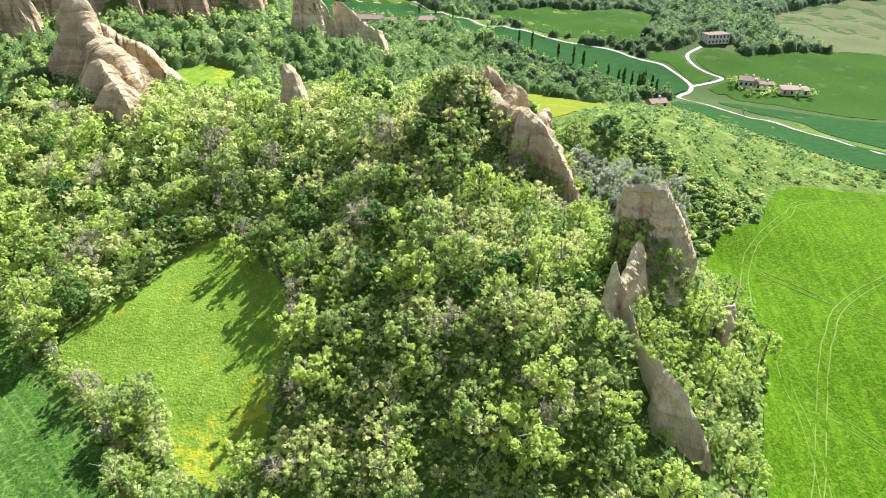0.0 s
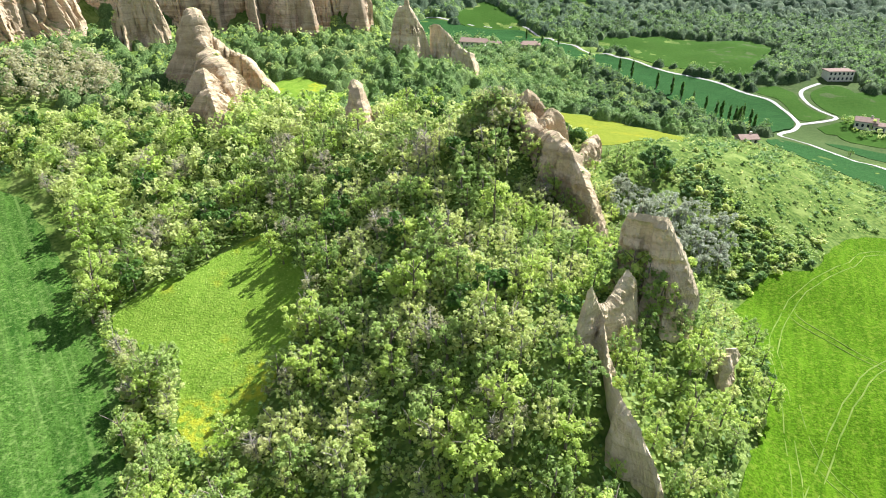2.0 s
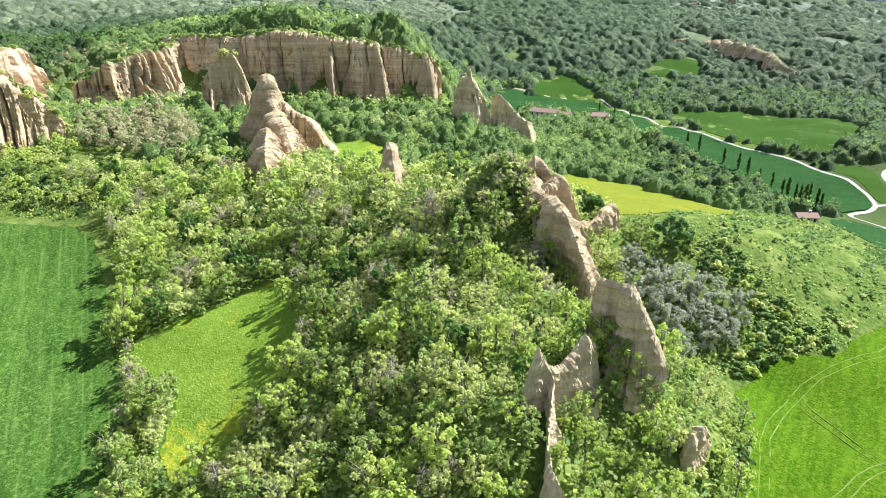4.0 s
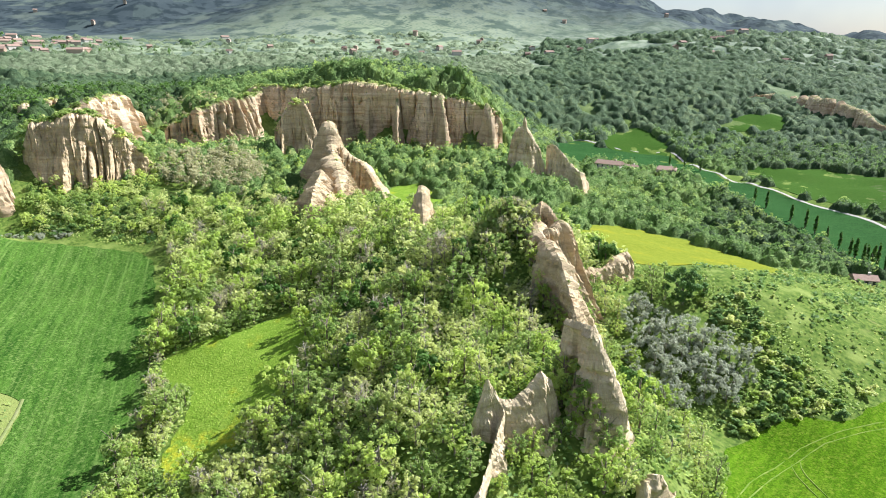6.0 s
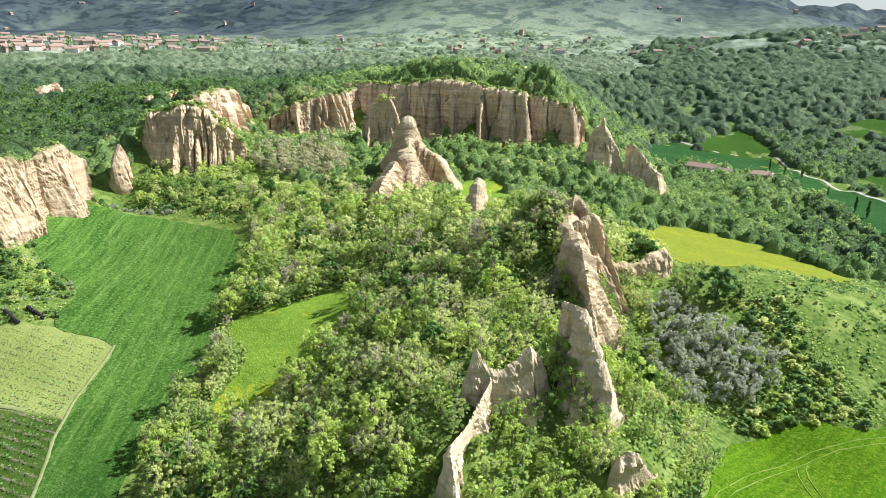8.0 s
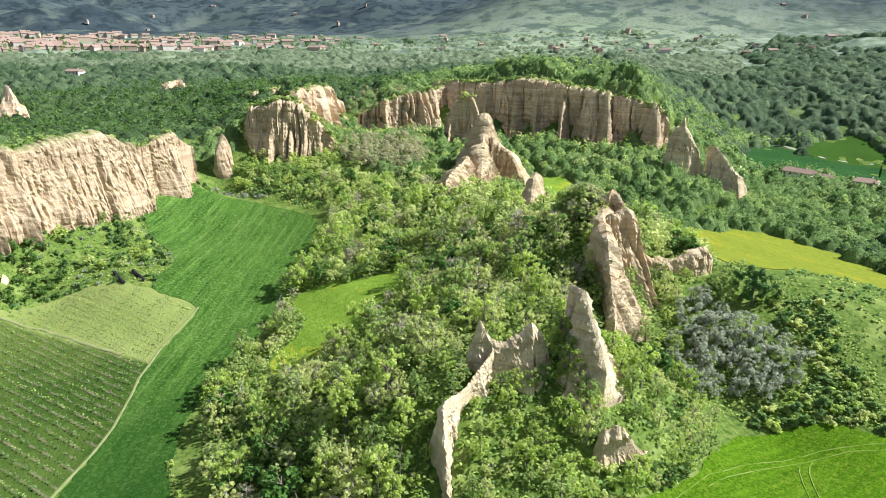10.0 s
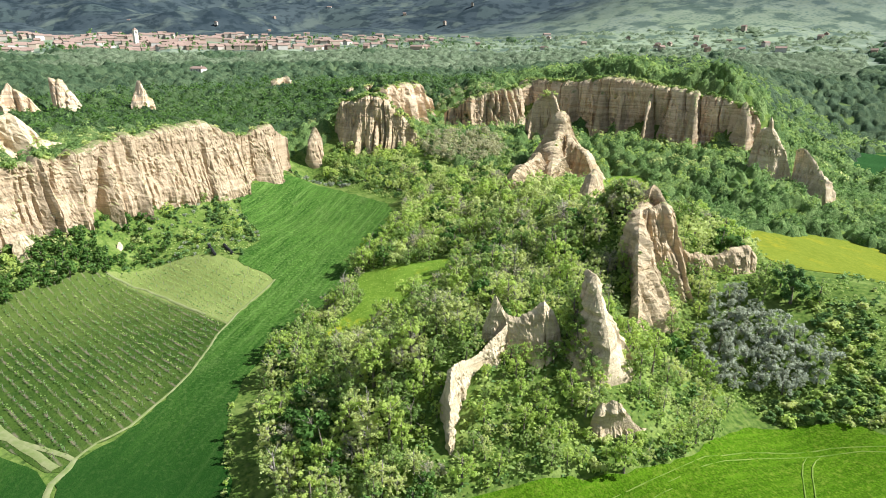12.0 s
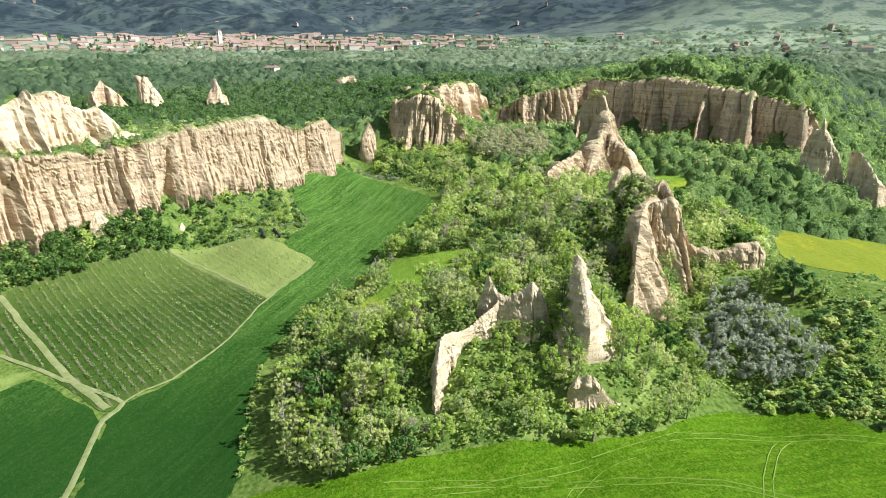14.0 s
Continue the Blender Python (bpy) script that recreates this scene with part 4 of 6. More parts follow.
# the lone pillar and its low neighbours
cliff("rock_pillar", [(-80, 343, 5, 17, 1.2), (-77, 343, 5, 29, 2.0), (-73, 342, 4, 36.5, 2.3), (-68.5, 341.5, 4, 37.8, 2.3), (-65, 343, 4, 33, 2.2), (-61, 345, 4, 25, 2.0), (-57, 347, 4, 13, 1.2)], ROCK_GREY,
      "lone tapering sandstone pillar above the trees", 0.2, 1.1, 26, 0.35, 1.0, "rock", 44, 0.0, 0.7, 0.7, 1.0)
cliff("rock_needle", [(-70.6, 341.6, 30, 37.5, 0.7), (-69.3, 340.8, 30, 43.2, 0.7), (-68, 340, 30, 40.2, 0.8), (-66.9, 339.4, 30, 36, 0.6)], ROCK_GREY,
      "slim rock needle on top of the pillar", 0.14, 0.5, 53, 0.3, 0.6, "rock", 18)
cliff("rock_ledge", [(-59, 352, 5, 26, 1.6), (-53, 351, 5, 27.5, 1.8), (-46, 350, 4, 21, 1.6), (-40, 346, 2, 15, 1.4), (-34, 338, 0, 14, 1.8), (-29, 332, -2, 5, 1.2)], ROCK_GREY, "low broken ledge beside the pillar", 0.28, 1.0, 27, 0.6, 1.2, "rock", 22)

# small far cliffs and spires
for pts, mat in (([(-404, 62, 28, 50, 2), (-408, 70, 42, 66, 2.5), (-412, 79, 28, 49, 2)], ROCK_BROWN), ([(-408, -26, 28, 50, 2.4), (-412, -13, 28, 66, 3), (-414, -2, 29, 56, 2.4), (-415, 4, 29, 46, 2)], ROCK_BROWN),
                 ([(-425, 12, 32, 70, 3), (-424, 20, 32, 66, 3), (-418, 30, 32, 50, 2)], ROCK_BROWN), ([(-400, -70, 28, 54, 4), (-415, -48, 28, 58, 4), (-424, -36, 28, 56, 3)], ROCK_BROWN),
                 ([(-470, 190, 36, 60, 3), (-476, 205, 36, 64, 3), (-482, 218, 36, 58, 2)], ROCK_BROWN), ([(62, 815, -2, 36, 4), (82, 790, -4, 44, 6), (104, 762, -6, 42, 6), (128, 735, -8, 34, 5), (150, 712, -8, 22, 4)], ROCK_BROWN),
                 ([(20, 800, 8, 44, 4), (44, 812, 6, 46, 4)], ROCK_BROWN)):
    pts = [(x, y, ground(x, y) - 1, max(zt - 11, ground(x, y) + 3), th * 0.8) for x, y, _, zt, th in pts]
    cliff("cliff_spire", pts, mat, "small far sandstone cliff among woods", 0.22, 1.7, int(abs(pts[0][0])), 0.8, 2.6, "cliff", 22)

# pale stumps on the slope under the long cliff
for pts, seed in (([(-126, -10.5, 0, 6, 0.6), (-127.5, -8, 0, 10, 1.0), (-128.6, -5.5, 0, 8.5, 0.9), (-129.6, -3, 0, 4, 0.5)], 41), ([(-139.5, 22.3, -2, 2.4, 0.4), (-140.3, 23.4, -2, 4.4, 0.6), (-141, 24.6, -2, 2.6, 0.4)], 42)):
    pts = [(x, y, ground(x, y) - 1, ground(x, y) + h - 1.5, th) for x, y, _, h, th in pts]
    cliff("rock_stump", pts, ROCK_GREY, "small pale rock stump under the long cliff", 0.25, 0.4, seed, 0.4, 0.4, "rock", 16)

from mathutils import kdtree

# ---------------------------------------------------------------- plants


def leaves_on(rng, centre, away, size, flat=1.0):
    """Kite-shaped leaf sprays at the given places, turned roughly outwards."""
    n = len(centre)
    nrm = away + rng.normal(0, 0.5, (n, 3)) + np.array([0.0, 0.0, 0.45])
    nrm /= np.linalg.norm(nrm, axis=1)[:, None] + 1e-9
    a = np.cross(nrm, rng.normal(0, 1, (n, 3)))
    a /= np.linalg.norm(a, axis=1)[:, None] + 1e-9
    b = np.cross(nrm, a)
    sz = size * rng.uniform(0.55, 1.35, (n, 1))
    a, b = a * sz, b * sz * 0.62
    lift = nrm * sz * 0.18
    return np.stack([centre - a, centre - b + lift, centre + a * 0.9, centre + b + lift], 1)


def crown_cloud(rng, n, radius, low, high, leaf, lumps=14, hollow=0.72, taper=0.0):
    """Leaves of a crown made of many uneven lumps."""
    mid, tall = (low + high) / 2, (high - low) / 2
    d = rng.normal(0, 1, (lumps, 3))
    d /= np.linalg.norm(d, axis=1)[:, None]
    far = rng.uniform(0.35, 0.92, (lumps, 1))
    cen = d * far * np.array([radius, radius, tall])
    narrow = 1 - taper * np.clip((cen[:, 2:3] / tall + 1) / 2, 0, 1)
    cen[:, :2] *= narrow
    rad = rng.uniform(0.5, 1.0, lumps) * 1.35 / math.sqrt(lumps) * min(radius, tall * 1.1)
    pick = rng.integers(0, lumps, n)
    u = rng.normal(0, 1, (n, 3))
    u /= np.linalg.norm(u, axis=1)[:, None]
    u[:, 2] = np.abs(u[:, 2]) * np.where(rng.random(n) < 0.72, 1, -1)
    reach = rng.uniform(hollow, 1.08, n)
    size = np.full((n, 1), leaf)
    if n > 250:  # dense sprays in the heart of each lump
        core = n // 8
        reach[:core], size[:core] = rng.uniform(0.1, 0.45, core), leaf * 1.8
    pos = cen[pick] + u * (rad[pick] * reach)[:, None]
    pos[:, 2] += mid
    return leaves_on(rng, pos, u, size)


def tube(points, radii, sides=5):
    """A tapering limb through the points."""
    v, f = [], []
    for i, (p, r) in enumerate(zip(points, radii)):
        for k in range(sides):
            a = k * 2 * math.pi / sides
            v.append((p[0] + r * math.cos(a), p[1] + r * math.sin(a), p[2]))
    for i in range(len(points) - 1):
        for k in range(sides):
            f.append((i * sides + k, i * sides + (k + 1) % sides, (i + 1) * sides + (k + 1) % sides, (i + 1) * sides + k))
    f.append(tuple(range((len(points) - 1) * sides, len(points) * sides)))
    return v, f


def trunk_mesh(rng, height, thick, limbs=5, twigs=0, reach=0.9, material=None):
    """A bent trunk with limbs and, for bare trees, many fine twigs."""
    V, F = [], []

    def add(pts, rad, sides):
        v, f = tube(pts, rad, sides)
        o = len(V)
        V.extend(v)
        F.extend([tuple(i + o for i in q) for q in f])

    lean = rng.normal(0, 0.06, 2) * height
    spine = [np.array([lean[0] * t * t, lean[1] * t * t, height * t - 0.4 * (1 - t)]) for t in (0, 0.3, 0.6, 1.0)]
    add(spine, [thick, thick * 0.75, thick * 0.5, thick * 0.18], 6)
    for i in range(limbs):
        t = rng.uniform(0.3, 0.85)
        s = spine[0] + (spine[3] - spine[0]) * t
        a = i * 2.4 + rng.uniform(-0.4, 0.4)
        out = np.array([math.cos(a), math.sin(a), 0]) * reach * rng.uniform(0.6, 1.0) * height * 0.4
        add([s, s + out * 0.5 + np.array([0, 0, height * 0.14]), s + out + np.array([0, 0, height * 0.24])], [thick * 0.4, thick * 0.25, thick * 0.08], 4)
    for i in range(twigs):
        t = rng.uniform(0.25, 1.0)
        s = spine[0] + (spine[3] - spine[0]) * t
        a, r = rng.uniform(0, 6.283), height * rng.uniform(0.15, 0.4) * (1.1 - 0.5 * t)
        e = s + np.array([math.cos(a) * r, math.sin(a) * r, r * rng.uniform(0.3, 1.2)])
        add([s, e], [0.05, 0.014], 3)
    return mesh_from("trunk", V, F, material or BARK, True)


class Kind:
    """A kind of plant: a few trunk and crown meshes, shared by all plants of the kind."""

    def __init__(self, name, label, category, group, material, leaf, count, variants=3, radius=2.6, low=1.6, high=7.0, trunk=True, twigs=0,
                 lumps=14, hollow=0.72, taper=0.0, wood=None, seed=1, leaf_name="crown", limbs=5):
        self.name, self.label, self.category, self.group = name, label, category, group
        self.meshes = []
        self.leaf_name = leaf_name
        for i in range(variants):
            rng = np.random.default_rng(seed * 100 + i)
            crown = quads(leaf_name, crown_cloud(rng, count, radius, low, high, leaf, lumps, hollow, taper), material)
            stem = trunk_mesh(rng, high * 0.86, 0.035 * high, limbs, twigs, radius / high * 2.2, wood) if trunk else None
            self.meshes.append((stem, crown))
        self.used = 0

    def plant(self, x, y, z, size=1.0, tall=1.0, turn=0.0, which=None, label=""):
        stem, crown = self.meshes[self.used % len(self.meshes) if which is None else which]
        self.used += 1
        m = Matrix.LocRotScale((x, y, z), Euler((0, 0, turn)), (size, size, size * tall))
        if stem is None:
            ob = new(self.name, crown)
            ob.matrix_basis = m
            return tagged(ob, label or self.label, self.category, self.group)
        root = new(self.name)
        root.empty_display_size = 0.5
        root.matrix_basis = m
        tagged(root, label or self.label, self.category, self.group)
        new("trunk", stem).parent = root
        new(self.leaf_name, crown).parent = root
        return root


BROAD = Kind("broadleaf_tree", "bright green broadleaf tree in fresh leaf", "tree", "trees on the ridge", LEAF_BRIGHT, 0.2, 860, 4, 2.8, 0.8, 7.2, hollow=0.45, lumps=38, seed=1)
MIDTREE = Kind("oak_tree", "mid-green oak with a dense lumpy crown", "tree", "oaks on the ridge", LEAF_MID, 0.2, 840, 4, 2.9, 0.6, 7.0, hollow=0.45, lumps=38, seed=2)
ASH = Kind("ash_tree", "pale olive-green ash just coming into leaf", "tree", "ashes on the ridge", LEAF_PALE, 0.18, 860, 4, 2.8, 0.4, 6.6, twigs=8, hollow=0.3, lumps=40, wood=TWIG, seed=3)
BUDDING = Kind("budding_tree", "grey-brown tree still almost bare", "tree", "budding trees on the ridge", LEAF_GREY, 0.15, 620, 4, 2.8, 0.3, 6.2, twigs=34, hollow=0.2, lumps=24, wood=TWIG, seed=4)
DARK = Kind("holm_oak", "dark green evergreen oak in the wood", "tree", "evergreen oaks on the ridge", LEAF_DARK, 0.36, 430, 2, 2.8, 0.6, 6.6, seed=5)
OLIVE = Kind("olive_tree", "silver-grey olive tree on rough grass", "tree", "olives below the butte", LEAF_OLIVE, 0.22, 720, 3, 2.8, 0.3, 5.4, hollow=0.55, lumps=20, seed=6, limbs=3)
SHRUB = Kind("shrub", "low fresh green shrub", "shrub", "shrubs on the slopes", LEAF_BRIGHT, 0.25, 260, 4, 1.3, -0.2, 2.0, trunk=False, lumps=8, seed=7)
SHRUB_PALE = Kind("scrub_bush", "low olive-green scrub bush", "shrub", "scrub on the slopes", LEAF_PALE, 0.24, 260, 3, 1.4, -0.2, 2.0, trunk=False, lumps=8, hollow=0.5, seed=8)
SHRUB_DARK = Kind("bramble_bush", "dark green bramble bush", "shrub", "brambles on the slopes", LEAF_MID, 0.24, 260, 3, 1.4, -0.2, 1.8, trunk=False, lumps=8, seed=9)
CYPRESS = Kind("cypress", "slender dark cypress by the field", "tree", "cypresses along the field", LEAF_DARK, 0.34, 520, 2, 0.95, 0.2, 8.2, lumps=70, hollow=0.6, taper=0.75, seed=10, limbs=0)
GREAT_OAK = Kind("great_oak", "large dark green oak below the hill", "tree", "", LEAF_FAR, 0.34, 3400, 1, 5.7, 0.3, 12.6, hollow=0.6, lumps=46, seed=26)
FOOT_OAK = Kind("foot_oak", "dark green oak at the cliff's foot", "tree", "oaks under the long cliff", LEAF_DARK, 0.4, 270, 3, 2.8, 0.4, 6.0, lumps=18, hollow=0.5, seed=23)
SLOPE_BUSH = Kind("slope_bush", "green bush on the slope under the cliff", "shrub", "bushes under the long cliff", LEAF_FAR, 0.26, 280, 3, 1.6, -0.2, 2.2, trunk=False, lumps=9, hollow=0.5, seed=24)
SLOPE_OLIVE = Kind("grey_bush", "low silver-grey bush on the slope under the cliff", "shrub", "grey bushes under the long cliff", LEAF_OLIVE, 0.22, 280, 3, 1.5, -0.2, 2.0, trunk=False, lumps=9, hollow=0.4, seed=25)
CAP_BUSH = Kind("clifftop_bush", "green bush rooted on the cliff edge", "shrub", "bushes on the cliff tops", LEAF_MID, 0.34, 140, 3, 1.5, -0.4, 2.0, trunk=False, lumps=9, seed=21)
CAP_PALE = Kind("clifftop_scrub", "pale scrub rooted on the cliff edge", "shrub", "scrub on the cliff tops", LEAF_PALE, 0.34, 140, 3, 1.5, -0.4, 1.8, trunk=False, lumps=9, hollow=0.5, seed=22)


def cliff_gap(x, y):
    """Distance to the nearest rock line, less its thickness."""
    out = np.full(np.shape(x), 999.0)
    for p, spread in CLIFF_LINES:
        for a, b in zip(p[:-1], p[1:]):
            dx, dy = b[0] - a[0], b[1] - a[1]
            t = np.clip(((x - a[0]) * dx + (y - a[1]) * dy) / (dx * dx + dy * dy + 1e-9), 0, 1)
            d = np.hypot(x - a[0] - t * dx, y - a[1] - t * dy)
            th = a[4] + t * (b[4] - a[4]) + 0.35 * spread * (a[3] - a[2] + t * (b[3] - b[2] - a[3] + a[2]))
            out = np.minimum(out, d - th)
    return out


def line_gap(line, x, y):
    out = np.full(np.shape(x), 999.0)
    for a, b in zip(line[:-1], line[1:]):
        dx, dy = b[0] - a[0], b[1] - a[1]
        t = np.clip(((x - a[0]) * dx + (y - a[1]) * dy) / (dx * dx + dy * dy + 1e-9), 0, 1)
        out = np.minimum(out, np.hypot(x - a[0] - t * dx, y - a[1] - t * dy))
    return out


def scatter(rng, poly, gap, tries):
    """Places inside a polygon, no two nearer than gap."""
    p = np.array(poly, float)
    lo, hi = p.min(0), p.max(0)
    q = rng.uniform(lo, hi, (tries, 2))
    q = q[inside(poly, q[:, 0], q[:, 1])]
    seen, out = {}, []
    for x, y in q:
        i, j = int(x // gap), int(y // gap)
        if any((x - u) ** 2 + (y - v) ** 2 < gap * gap for a in (-1, 0, 1) for b in (-1, 0, 1) for u, v in seen.get((i + a, j + b), ())):
            continue
        seen.setdefault((i, j), []).append((x, y))
        out.append((x, y))
    return np.array(out)


def open_ground(x, y, margin=0.0):
    """False where a field, a road or a rock lies."""
    ok = cliff_gap(x, y) > 0.6 + margin
    for e in FIELDS:
        lo, hi = e.min(0), e.max(0)
        near = (x > lo[0]) & (x < hi[0]) & (y > lo[1]) & (y < hi[1]) & ok
        if near.any():
            ok[near] &= ~inside(e, x[near], y[near])
    return ok & (line_gap(ROAD, x, y) > 5)


flora = np.random.default_rng(42)
RIDGE_WOOD = [(42.7, 37), (46, 48), (51, 64), (59, 86), (64, 104), (62, 118), (57, 128), (46, 134), (36, 146), (30, 160), (36, 178), (14, 196), (-20, 205), (-60, 215), (-92, 228),
              (-125, 222), (-160, 200), (-186, 176), (-160, 163), (-130, 146), (-102, 121), (-78, 92), (-58, 70), (-44, 55), (-25, 45), (-8.7, 39.5), (10.7, 36), (29, 33)]
# single trees that stand out
BROAD.plant(15.5, 69, ground(15.5, 69), 1.55, 0.95, 0.4, 0, "large bright green tree with spreading crown")
BROAD.plant(11.5, 66, ground(11.5, 66), 1.2, 0.95, 1.4, 1)
BROAD.plant(-48, 122, ground(-48, 122), 1.1, 1.1, 2.0, 2, "bright green tree at the meadow's edge")
BROAD.plant(-43, 118.5, ground(-43, 118.5), 0.95, 1.0, 1.0, 3)
MIDTREE.plant(-41, 123, ground(-41, 123), 1.15, 1.05, 0.2, 0)
BROAD.plant(-23, 103, ground(-23, 103), 1.0, 0.9, 0.7, 0, "bright green tree among grey branches")
BUDDING.plant(-30, 104, ground(-30, 104), 1.15, 1.0, 0.7, 0, "bare pinkish-grey tree beside the meadow")
BUDDING.plant(-29, 99, ground(-29, 99), 1.0, 0.95, 1.7, 1)
DARK.plant(5, 90, ground(5, 90), 1.0, 1.0, 0.7, 0)
DARK.plant(24, 88, ground(24, 88), 0.8, 1.0, 0.7, 1)
for i, (x, y) in enumerate(((51.5, 88.6), (54.2, 91), (56.2, 94.4), (57.6, 98.5), (53, 89.4))):
    (SHRUB, SHRUB_PALE, SHRUB_DARK)[i % 3].plant(x, y, ground(x, y) - 0.1, 1.0 + 0.2 * (i % 2), 0.9, i, None, "low bush at the foot of the small outcrop")
GREAT_OAK.plant(46, 168, ground(46, 168) - 0.5, 1.0, 1.0, 0.6, 0, "large dark green oak below the hill")
for i, (x, y, size) in enumerate(((37.5, 169, 1.2), (38.5, 165, 1.1), (40, 173, 1.25), (36, 173.5, 1.0), (50.5, 173.5, 1.2), (42, 161.5, 1.0))):
    MIDTREE.plant(x, y, ground(x, y) - 0.4, size, 1.0, i * 1.1, None, "green oak crowding round the large oak")
ASH.plant(49, 91, ground(49, 91), 1.15, 1.05, 0.3, 1)
BROAD.plant(46, 90, ground(46, 90), 1.3, 1.0, 2.3, 3, "bright green tree below the rock slab")
MIDTREE.plant(50, 94, ground(50, 94), 1.0, 1.0, 1.3, 2)
SHRUB_DARK.plant(-68.5, 113.5, ground(-68.5, 113.5), 1.5, 1.1, 0.3)
SHRUB_PALE.plant(57, 86.5, ground(57, 86.5), 1.3, 1.3, 0.3, None, "round pale bush at the wheat's edge")
for x, y, s, k in ((32.6, 102, 1.35, MIDTREE), (35, 99.6, 1.6, BROAD), (37.5, 98, 1.55, MIDTREE), (40, 97, 1.35, BROAD), (42.6, 96.4, 1.15, ASH), (45.2, 96, 1.1, MIDTREE), (48, 95.6, 0.9, BROAD), (33.5, 99.5, 0.9, ASH)):
    k.plant(x, y, ground(x, y) - 0.2, s, 1.05, x, None, "tree growing against the rock slab")
for x, y, s, k in ((10.5, 142.5, 1.1, MIDTREE), (12.6, 139.8, 1.15, ASH), (14.8, 137.2, 1.1, BROAD), (17, 134.6, 1.05, ASH), (19.4, 132, 1.0, BROAD), (22, 129.8, 0.9, MIDTREE), (24.5, 127.6, 0.9, BROAD)):
    k.plant(x, y, ground(x, y) - 0.2, s, 1.1, x, None, "tree growing against the sandstone butte")
for x, y, sz, k in ((32.4, 84.4, 0.75, MIDTREE), (34.4, 87, 0.8, BROAD), (36, 89.6, 0.85, MIDTREE), (37.6, 92, 0.85, MIDTREE), (38.6, 94.4, 0.8, BROAD), (27.6, 78.5, 0.7, ASH), (25, 79.8, 0.7, MIDTREE)):
    k.plant(x, y, ground(x, y) - 0.2, sz, 1.0, x, None, "small tree growing against the two-horned spur")
solo = np.array([(37.5, 98), (42.6, 96.4), (45.2, 96), (15.5, 69), (11.5, 66), (-48, 122), (-43, 118.5), (-41, 123), (-23, 103), (-30, 104), (-29, 99), (5, 90), (24, 88), (49, 91), (46, 90), (50, 94)])

spots = scatter(flora, RIDGE_WOOD, 2.8, 60000)
spots = spots[open_ground(spots[:, 0], spots[:, 1], 0.3)]
spots = spots[(np.hypot(spots[:, None, 0] - solo[None, :, 0], spots[:, None, 1] - solo[None, :, 1]) > 2.6).all(1)]
gaps = cliff_gap(spots[:, 0], spots[:, 1])
drift = _wave(spots[:, 0], spots[:, 1], 26, 31)
lush = 0.7 * _wave(spots[:, 0], spots[:, 1], 19, 31) + 0.45 * _wave(spots[:, 0], spots[:, 1], 8, 32)
dry = 0.7 * _wave(spots[:, 0], spots[:, 1], 23, 35) + 0.4 * _wave(spots[:, 0], spots[:, 1], 9, 36)
stature = 1 + 0.45 * _wave(spots[:, 0], spots[:, 1], 11, 37)
hts = heights(spots[:, 0], spots[:, 1])
order = np.argsort(np.hypot(spots[:, 0] - 30, spots[:, 1] - 70))
rest = []
for i in order:
    x, y = spots[i]
    z, gap, w = hts[i] - 0.25, gaps[i], drift[i]
    west, turn, roll = x < 24 + 0.05 * (y - 60), flora.uniform(0, 6.283), flora.random()
    near_rock = gap < 4.5
    size = float(np.clip(flora.uniform(0.6, 1.2) * stature[i], 0.45, 1.6)) * (0.75 if near_rock else 1.0)
    tall = flora.uniform(0.8, 1.15)
    green, grey = lush[i] + 0.35 * (roll - 0.5), dry[i] + 0.35 * (flora.random() - 0.5)
    if y < 62 and x < 45:
        green, grey = green + 0.25 - 0.3 * (roll < 0.3), grey - 0.1
    elif not west:
        green, grey, size = green + 0.45, grey - 0.35, size * 0.74
    elif y > 132:
        green = green - 0.1
    if y < 58 and x < 30 and roll < 0.12:
        green, grey = 0.0, -2.0
    kind = BROAD if green > 0.45 else MIDTREE if green > 0.12 else BUDDING if grey > 0.42 else DARK if grey < -0.72 else ASH
    if i % 22 == 0 and not near_rock and x < 48:  # the big trees that stand out
        kind, size = (BROAD, MIDTREE, BROAD, DARK)[i // 22 % 4], flora.uniform(1.35, 1.8)
    if kind.used >= 275:
        rest.append((x, y, z, size, tall, kind))
        continue
    kind.plant(x, y, z, size, tall, turn)

# olives between the butte and the hill
for x, y in scatter(flora, [(34, 150), (40, 138), (50, 133), (58, 138), (64, 146), (66, 156), (56, 160), (46, 158), (36, 160)], 3.1, 4000):
    OLIVE.plant(x, y, ground(x, y) - 0.2, flora.uniform(0.75, 1.15), flora.uniform(0.85, 1.1), flora.uniform(0, 6.28))

# scrub on the eastern hill and under the western cliff
HILL = [(66, 134), (80, 149), (98, 171), (125, 180), (170, 182), (140, 215), (112, 280), (96, 300), (62, 262), (56, 222), (44, 196), (52, 172), (62, 158)]
for x, y in scatter(flora, [(46, 174), (60, 178), (72, 162), (86, 151), (80, 147), (66, 134.5), (58, 136), (66, 150), (67, 157), (57, 162)], 2.3, 3000):
    if open_ground(np.array([x]), np.array([y]))[0]:
        (SLOPE_BUSH, SHRUB, SLOPE_BUSH, SHRUB_PALE)[int(flora.random() * 4)].plant(x, y, ground(x, y) - 0.1, flora.uniform(0.8, 1.6), flora.uniform(0.6, 1.0), x, None, "dense green bush at the foot of the hill")
